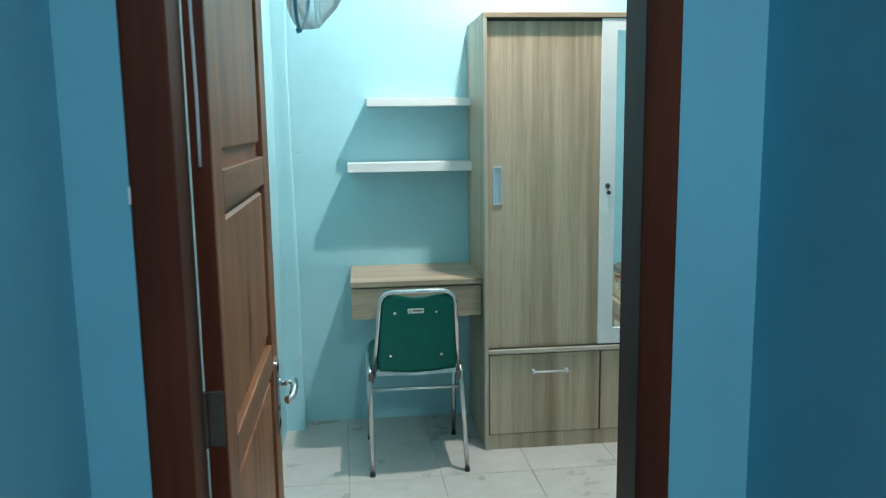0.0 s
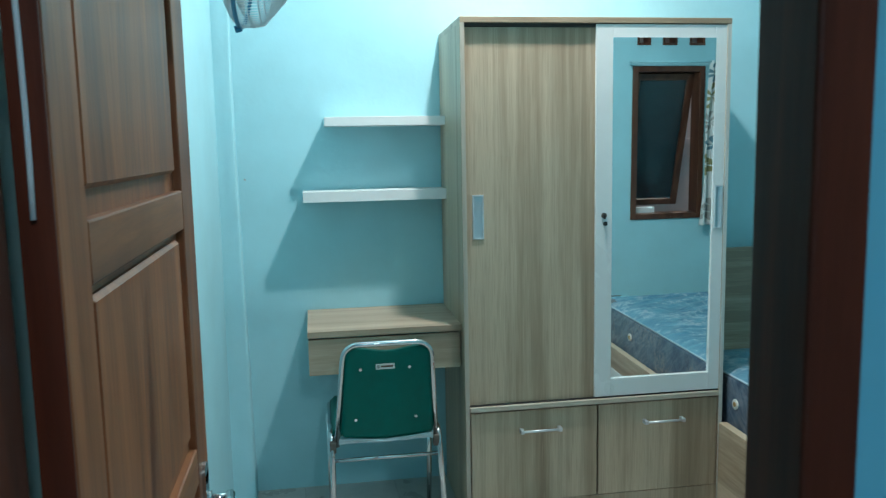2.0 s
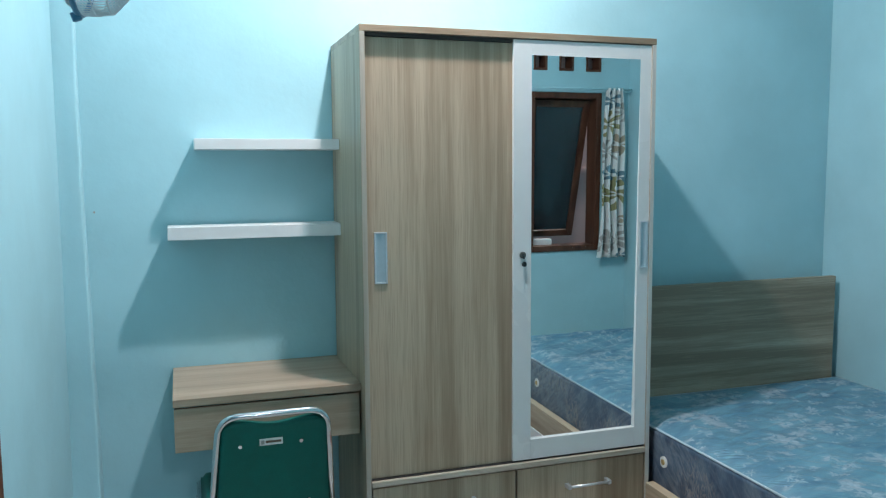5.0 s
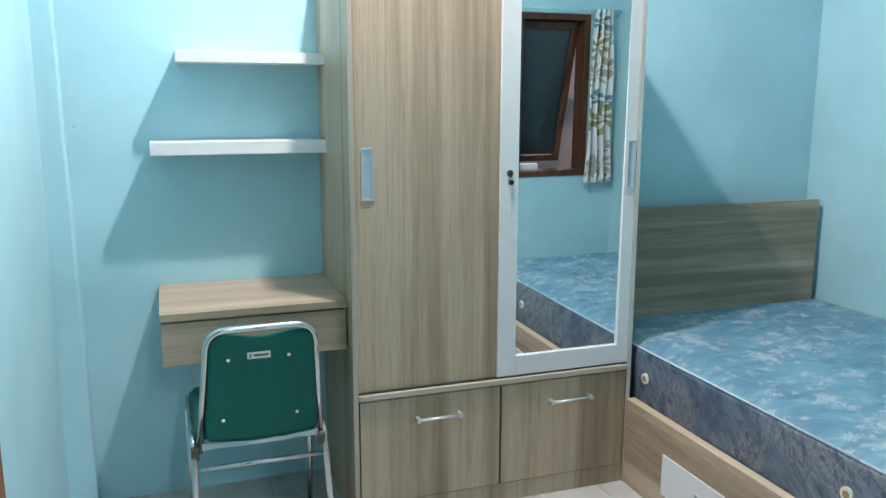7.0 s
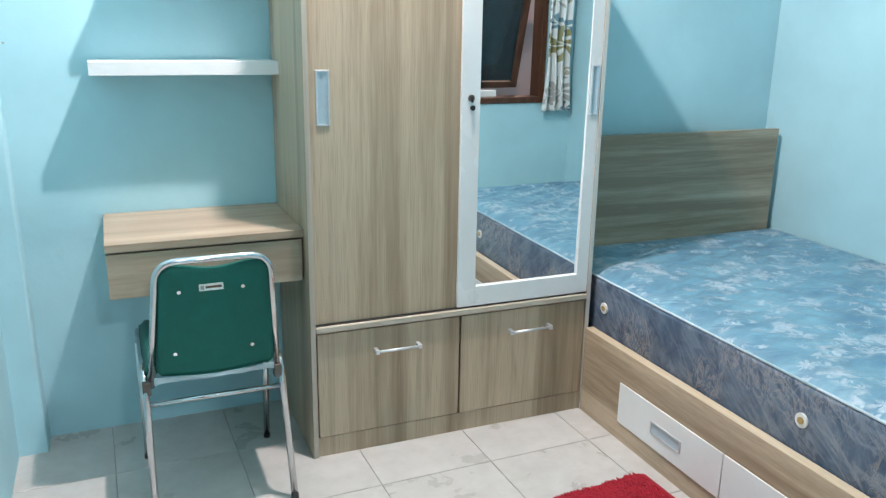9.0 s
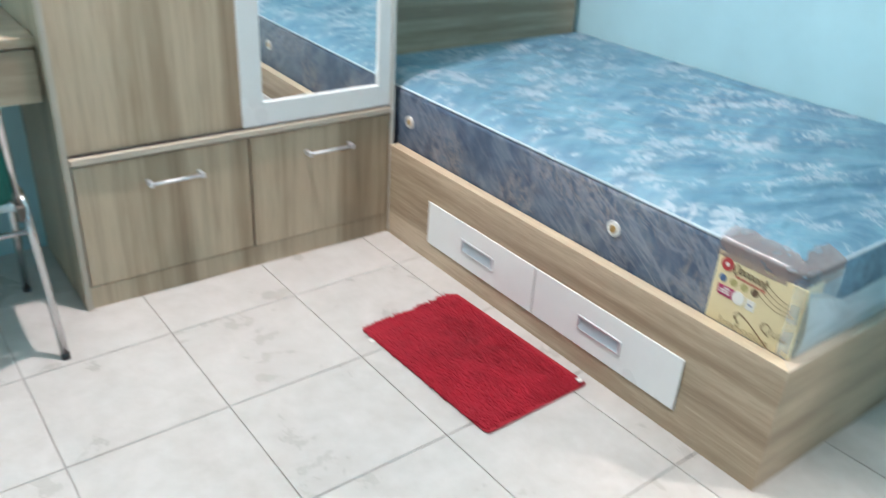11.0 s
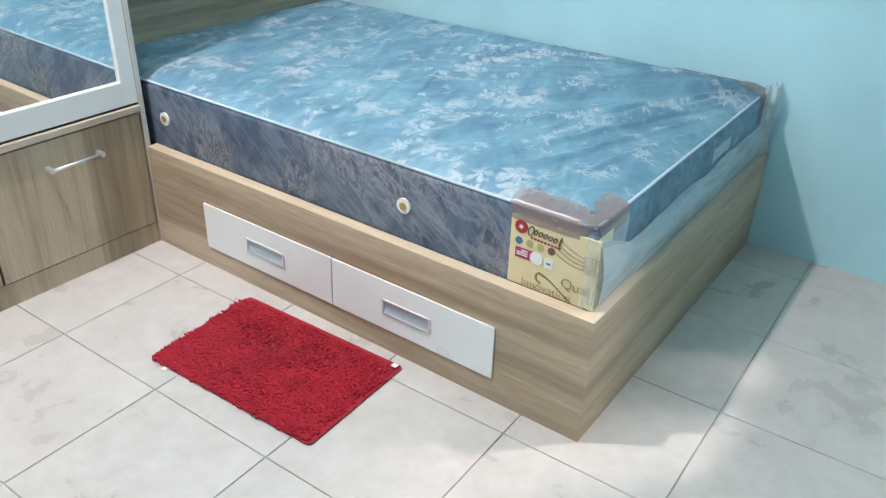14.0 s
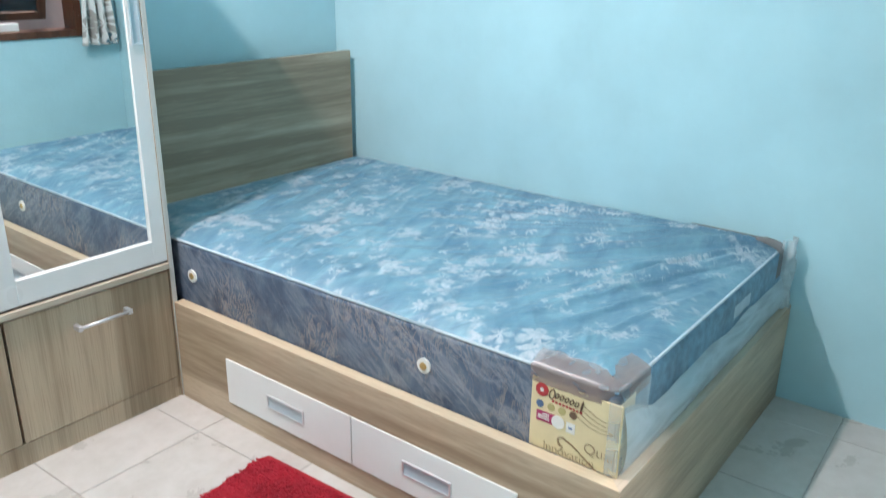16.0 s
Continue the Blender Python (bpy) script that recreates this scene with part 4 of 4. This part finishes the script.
# ---- rug ----
def rug():
    cs = [Vector((1.201, 3.128, 0)), Vector((1.223, 2.553, 0)), Vector((1.592, 2.565, 0)), Vector((1.572, 3.146, 0))]
    r = thing("bath_rug", Matrix.Translation((1.38, 2.84, 0)), "red shaggy chenille rug lying on the tiles", "rug")

    def at(u, v, z=0.0):
        p = cs[0].lerp(cs[1], u).lerp(cs[3].lerp(cs[2], u), v)
        return Vector((p.x, p.y, z))

    def hem(u, v):
        # rounded corners
        du, dv = min(u, 1 - u) * 0.58, min(v, 1 - v) * 0.37
        r = 0.014
        k = 0.0
        if du < r and dv < r:
            k = max(0.0, math.hypot(r - du, r - dv) - r)
        su, sv = (1 if u < 0.5 else -1), (1 if v < 0.5 else -1)
        return at(u + su * k * 0.7 / 0.58, v + sv * k * 0.7 / 0.37, 0.0030 + 0.0006 * noise.noise((u * 9, v * 9, 0)))

    part("backing", sheet(hem, 60, 40, 0.002), REDBACK, r, "flat dark red backing with a sewn hem")
    rnd = random.Random(4)
    verts, faces = [], []
    for i in range(92):
        for j in range(60):
            u, v = (i + 0.5 + rnd.uniform(-0.4, 0.4)) / 92, (j + 0.5 + rnd.uniform(-0.4, 0.4)) / 60
            if math.hypot(max(0, 0.05 - min(u, 1 - u)) * 0.58, max(0, 0.08 - min(v, 1 - v)) * 0.37) > 0.034:
                continue
            u, v = 0.006 + 0.975 * u, 0.018 + 0.955 * v
            p = at(u, v, 0.003)
            a = 2.6 + 1.3 * noise.noise((u * 3, v * 2, 1)) + 0.9 * noise.noise((u * 11, v * 8, 5)) + rnd.uniform(-0.7, 0.7)
            lean = rnd.uniform(0.008, 0.017)
            h = rnd.uniform(0.0050, 0.0095) * (1 + 0.5 * noise.noise((u * 6, v * 5, 8)))
            w = rnd.uniform(0.0030, 0.0044)
            d = Vector((math.cos(a) * lean, math.sin(a) * lean, h))
            q = Vector((-math.sin(a), math.cos(a), 0)) * w
            n = Vector((0, 0, 1)) * w
            base = len(verts)
            for t, s_ in ((0, 0.8), (0.5, 1.15), (0.88, 0.95)):
                c = p + d * t - Vector((0, 0, 0.003)) * t * t
                verts += [c + q * s_, c + n * s_, c - q * s_, c - n * s_]
            verts.append(p + d * 1.05)
            for k in range(2):
                for e in range(4):
                    o = base + 4 * k
                    faces.append((o + e, o + (e + 1) % 4, o + 4 + (e + 1) % 4, o + 4 + e))
            for e in range(4):
                faces.append((base + 8 + e, base + 8 + (e + 1) % 4, base + 12))
    me = bpy.data.meshes.new("shag")
    me.from_pydata([tuple(v) for v in verts], [], faces)
    for p in me.polygons:
        p.use_smooth = True
    me.materials.append(RED)
    ob = new("shag", me)
    ob.parent = r
    ob.matrix_parent_inverse = UNDO[r.name]
    tagged(ob, "thick red chenille pile", kind="stuff")
    part("care_tag", box(1.190, 1.205, 3.052, 3.068, 0.0015, 0.003), INKWHITE, r, "small white sewn tag")
    part("care_tag", box(1.566, 1.580, 2.572, 2.588, 0.014, 0.0155), INKWHITE, r, "small white sewn tag")


rug()


# ---- door ----
def door():
    x0, x1, y0, y1 = -0.258, -0.226, 1.392, 2.192
    d = thing("panel_door", Matrix.Translation((-0.23, 1.36, 0)), "brown varnished panelled wooden door standing open", "door")
    st = 0.095
    part("stile", box(x0, x1, y0, y0 + st, 0.008, 2.01, 0.003), DOORWOOD, d)
    part("stile", box(x0, x1, y1 - st * 1.25, y1, 0.008, 2.01, 0.003), DOORWOOD, d)
    part("edge_strip", box(x0 + 0.0005, x1 - 0.0015, y0 - 0.0028, y0 + 0.002, 0.012, 2.006, 0.001), REDEDGE, d, "dark red stained hinge edge")
    ya, yb = y0 + st, y1 - st * 1.25
    for z0, z1 in ((0.008, 0.19), (0.918, 0.984), (1.378, 1.445), (1.92, 2.01)):
        part("rail", box(x0, x1, ya, yb, z0, z1, 0.003), DOORWOOD_Y, d)
    for z0, z1 in ((0.19, 0.918), (0.984, 1.378), (1.445, 1.92)):
        bm = box(x0 + 0.012, x1 - 0.014, ya, yb, z0, z1)
        join(bm, box(x0 + 0.006, x1 - 0.004, ya + 0.016, yb - 0.032, z0 + 0.030, z1 - 0.014, 0.006, 1))
        part("panel", bm, DOORWOOD, d)
    for z0, z1 in ((1.005, 1.098), (1.770, 1.867), (0.25, 0.347)):
        w = x1 - 0.004
        h = part("hinge", box(x0 + 0.004, w, y0 - 0.0045, y0 + 0.0005, z0, z1, 0.001), STEEL, d, "dull steel butt hinge")
        part("pin", tube([(x0 - 0.002, y0 - 0.006, z0), (x0 - 0.002, y0 - 0.006, z1)], 0.005, 10), STEEL, h)
        part("leaf", box(-0.2635, x0 - 0.001, y0 - 0.047, y0 - 0.0065, z0, z1), STEEL, h)
    plate = bmesh.new()
    for z in (0.752, 0.916):
        disc((x1 - 0.001, 2.128, z), (1, 0, 0), 0.021, 0.007, 28, plate)
    box(x1 - 0.001, x1 + 0.006, 2.107, 2.149, 0.752, 0.916, bm=plate)
    hd = part("handle_plate", plate, CHROME, d, "chromed lever handle plate with rounded ends")
    part("collar", disc((x1 + 0.006, 2.128, 0.866), (1, 0, 0), 0.014, 0.006, 24), CHROME, hd, "", True)
    part("neck", tube([(x1 + 0.004, 2.128, 0.866), (x1 + 0.046, 2.128, 0.866)], 0.0075, 14), CHROME, hd, "", True)
    part("lever", tube(bend([(x1 + 0.045, 2.135, 0.868), (x1 + 0.048, 2.085, 0.862), (x1 + 0.044, 2.052, 0.853), (x1 + 0.033, 2.040, 0.850)], 0.014), 0.0095, 14), CHROME, hd, "", True)
    part("keyhole", disc((x1 + 0.0055, 2.128, 0.80), (1, 0, 0), 0.006, 0.002, 12), BLACK, hd)


door()
cable = thing("door_cable", Matrix.Translation((-0.24, 1.385, 1.455)), "thin pale cable hanging along the door edge", "cable")
part("cord", tube([(-0.2435 + 0.0008 * math.sin(k * 0.9), 1.3855, 1.455 + k * 0.05) for k in range(13)], 0.0028, 8), FANGREY, cable, "", True)


# ---- wall fan ----
def fan():
    f = thing("wall_fan", Matrix.Translation((XW, 2.70, 2.02)), "blue and grey caged fan on a wall bracket", "fan")
    axis = Vector((0.99, -0.06, -0.10)).normalized()
    up = (Vector((0, 0, 1)) - axis * axis.z).normalized()
    side = axis.cross(up)
    hub = Vector((-0.150, 2.745, 2.000))
    R = 0.186
    circ = lambda r, a, n=48: [hub + axis * a + r * (math.cos(2 * math.pi * k / n) * up + math.sin(2 * math.pi * k / n) * side) for k in range(n)]
    part("rim", tube(circ(R, 0), 0.0055, 8, closed=True), FANBLUE, f, "blue plastic rim", True)
    foot = hub - up * (R + 0.006)
    part("rim_clip", tube([foot + up * 0.008 - axis * 0.006, foot - up * 0.006], 0.009, 12), FANBLUE, f, "blue clip that holds the guards together", True)
    for prof, name in (([(1, 0), (0.985, 0.03), (0.95, 0.056), (0.87, 0.068), (0.62, 0.105), (0.38, 0.128), (0.26, 0.134)], "front_guard"),
                       ([(1, 0), (0.92, -0.018), (0.78, -0.033), (0.55, -0.043), (0.3, -0.047)], "rear_guard")):
        bm = bmesh.new()
        for k in range(110):
            a = 2 * math.pi * k / 110
            d = math.cos(a) * up + math.sin(a) * side
            tube([hub + d * (R * r) + axis * h for r, h in prof], 0.0013, 4, bm)
        for r, h in prof[1:]:
            tube(circ(R * r, h), 0.0013, 5, bm, True)
        part(name, bm, WIRE, f, "dense pale wire guard")
    part("guard_badge", disc(hub + axis * 0.130, axis, 0.05, 0.007, 28), FANBLUE, f)
    part("motor", tube([hub - axis * 0.048, hub - axis * 0.06, hub - axis * 0.17, hub - axis * 0.19], 0.075, 24), FANGREY, f, "", True)
    for k in range(3):
        a = 2 * math.pi * k / 3 + 0.3

        def blade(u, v, a=a):
            t = a + (v - 0.5) * 1.15 * (0.6 + 0.4 * u)
            r = 0.03 + 0.135 * u
            return hub + r * (math.cos(t) * up + math.sin(t) * side) + axis * (0.03 * (v - 0.5))
        part("blade", sheet(blade, 8, 8, 0.002), FANGREY, f, "grey plastic blade", True)
    part("bracket", tube([hub - axis * 0.056 - up * 0.066, (XW + 0.008, 2.755, 1.955)], 0.033, 18), FANGREY, f, "", True)
    part("wall_plate", box(XW, XW + 0.012, 2.69, 2.82, 1.88, 2.06, 0.004), FANGREY, f)


fan()


# ---- window, curtain, vents ----
def window():
    w = thing("window_1", Matrix.Translation((WX0, YS, WZ0)), "brown wooden awning window pushed open at night", "window")
    w["kind"] = "structure"
    fr = 0.039
    ya, yb = YO + 0.01, YS + 0.012
    part("window_frame", box(WX0, WX0 + fr, ya, yb, WZ0, WZ1, 0.003), WINDOWWOOD, w)
    part("window_frame", box(WX1 - fr, WX1, ya, yb, WZ0, WZ1, 0.003), WINDOWWOOD, w)
    part("window_frame", box(WX0 + fr, WX1 - fr, ya, yb, WZ1 - fr, WZ1, 0.003), WINDOWWOOD, w)
    part("window_sill", box(WX0 + fr, WX1 - fr, ya, yb, WZ0, WZ0 + fr, 0.003), WINDOWWOOD, w)
    s = pose((WX0 + WX1) / 2, YO + 0.045, WZ1 - fr - 0.003, -14.5)
    hw, hh, b = (WX1 - WX0) / 2 - fr - 0.004, WZ1 - WZ0 - 2 * fr - 0.008, 0.046
    sash = bmesh.new()
    for x0, x1, z0, z1 in ((-hw, -hw + b, -hh, 0), (hw - b, hw, -hh, 0), (-hw + b, hw - b, -b, 0), (-hw + b, hw - b, -hh, -hh + b)):
        box(x0, x1, -0.018, 0.018, z0, z1, 0.003, bm=sash)
    sash.transform(s)
    so = part("sash", sash, WINDOWWOOD, w, "tilted open brown wooden sash")
    g = box(-hw + b - 0.004, hw - b + 0.004, -0.0025, 0.0025, -hh + b - 0.004, -b + 0.004)
    g.transform(s)
    part("pane", g, GLASS, so, "dark window pane").visible_shadow = False
    stay = tube([(WX0 + fr + 0.02, YO + 0.02, WZ0 + fr + 0.03), (WX0 + fr + 0.03, YO - 0.20, WZ0 + fr + 0.06)], 0.005, 8)
    part("stay", stay, STEEL, w)


window()


# white box added for a pale patch of unknown origin under the sash
sill_block = thing("pale_patch_block", Matrix.Translation((2.265, YO + 0.045, WZ0 + 0.039)), "small white box on the window sill, added for an unidentified pale patch", "block")
part("block", box(2.211, 2.372, YO + 0.022, YO + 0.068, WZ0 + 0.039, WZ0 + 0.079, 0.003), SHELF, sill_block)


def curtain():
    c = thing("curtain", Matrix.Translation((2.79, YS + 0.05, 0.86)), "white curtain with green and brown palm print", "curtain")

    def fn(u, v):
        w0, w1 = 2.705 - 0.050 * (1 - v), 2.822 + 0.034 * (1 - v)
        x = w0 + (w1 - w0) * u + 0.008 * math.sin(7 * v + 3 * u)
        y = YS + 0.050 + (0.028 - 0.008 * v) * math.sin(u * 2 * math.pi * 3.2 + 0.6 * math.sin(4 * v)) + 0.008 * noise.noise((u * 6, v * 5, 0))
        return (x, y, 0.888 + 1.127 * v)

    part("cloth", sheet(fn, 90, 50, 0.001), CURTAIN, c, "", True)
    r = thing("curtain_rod", Matrix.Translation((2.5, YS + 0.05, 2.01)), "thin pale curtain rod above the window", "curtain rod")
    part("rod", tube([(2.13, YS + 0.05, 2.008), (2.893, YS + 0.05, 2.008)], 0.007, 10), CYAN, r, "", True)
    for x in (2.15, 2.88):
        part("bracket", box(x - 0.006, x + 0.006, YS - 0.001, YS + 0.055, 1.99, 2.005, 0.002), CYAN, r)


curtain()
for a, b in VENTS:
    v = thing("wall_vent", Matrix.Translation(((a + b) / 2, YS, VZ0)), "small square brown wooden wall vent", "vent", "vents above the window")
    w = 0.016
    fr = box(a, a + w, YO + 0.01, YS + 0.004, VZ0, VZ1, 0.001)
    box(b - w, b, YO + 0.01, YS + 0.004, VZ0, VZ1, 0.001, bm=fr)
    box(a + w, b - w, YO + 0.01, YS + 0.004, VZ0, VZ0 + w, 0.001, bm=fr)
    box(a + w, b - w, YO + 0.01, YS + 0.004, VZ1 - w, VZ1, 0.001, bm=fr)
    part("vent_frame", fr, WINDOWWOOD, v)
    part("backing", box(a + w, b - w, YO + 0.02, YO + 0.03, VZ0 + w, VZ1 - w), PINK, v)


# ---- lamps ----
def ceiling_lamp(x, y):
    c = thing("ceiling_lamp", Matrix.Translation((x, y, ZC)), "unseen round white ceiling lamp, switched on", "lamp")
    part("housing", tube([(x, y, ZC), (x, y, ZC - 0.068)], 0.07, 32), FANGREY, c, "", True)
    part("diffuser", tube([(x, y, ZC - 0.0681), (x, y, ZC - 0.074)], 0.06, 32), GLOW, c, "lit white diffuser", True)


ceiling_lamp(LAMP[0], LAMP[1])
# made-up fixtures for the added corridor and porch lights
ceiling_lamp(0.50, -0.9)
ceiling_lamp(PORCH[0], PORCH[1])


# ---- floor tiles, laid one degree askew to the walls ----
LAY = Matrix.Translation((0.555, 3.63, 0)) @ pose(0, 0, 0, 0, 0, 1.0) @ Matrix.Translation((-0.555, -3.63, 0))


def tiles(x0, x1, y0, y1, floor):
    whole = None
    g = 0.0014
    for i in range(-3, 10):
        for j in range(-9, 12):
            place = LAY @ Matrix.Translation((0.12 + 0.4 * i, 0.4 + 0.4 * j, 0))
            c = place.translation
            if not (x0 - 0.21 < c.x < x1 + 0.21 and y0 - 0.21 < c.y < y1 + 0.21):
                continue
            full = x0 + 0.21 < c.x < x1 - 0.21 and y0 + 0.21 < c.y < y1 - 0.21
            if full and whole:
                me = whole
            else:
                bm = box(-0.2 + g, 0.2 - g, -0.2 + g, 0.2 - g, -0.008, 0.0, 0.0012, 1)
                if not full:
                    back = place.inverted()
                    for p, n in (((x0, 0, 0), (-1, 0, 0)), ((x1, 0, 0), (1, 0, 0)), ((0, y0, 0), (0, -1, 0)), ((0, y1, 0), (0, 1, 0))):
                        bmesh.ops.bisect_plane(bm, geom=bm.verts[:] + bm.edges[:] + bm.faces[:], plane_co=back @ Vector(p), plane_no=back.to_3x3() @ Vector(n), clear_outer=True)
                    if len(bm.faces) < 3:
                        bm.free()
                        continue
                me = bpy.data.meshes.new("tile")
                bm.to_mesh(me)
                bm.free()
                me.materials.append(TILE)
                if full:
                    whole = me
            ob = new("tile", me)
            ob.matrix_basis = place
            ob.parent = floor


tiles(XW, XE, YO, YN, bpy.data.objects["floor"])
tiles(CW, CE, CS, YO - 0.001, bpy.data.objects["corridor_floor"])
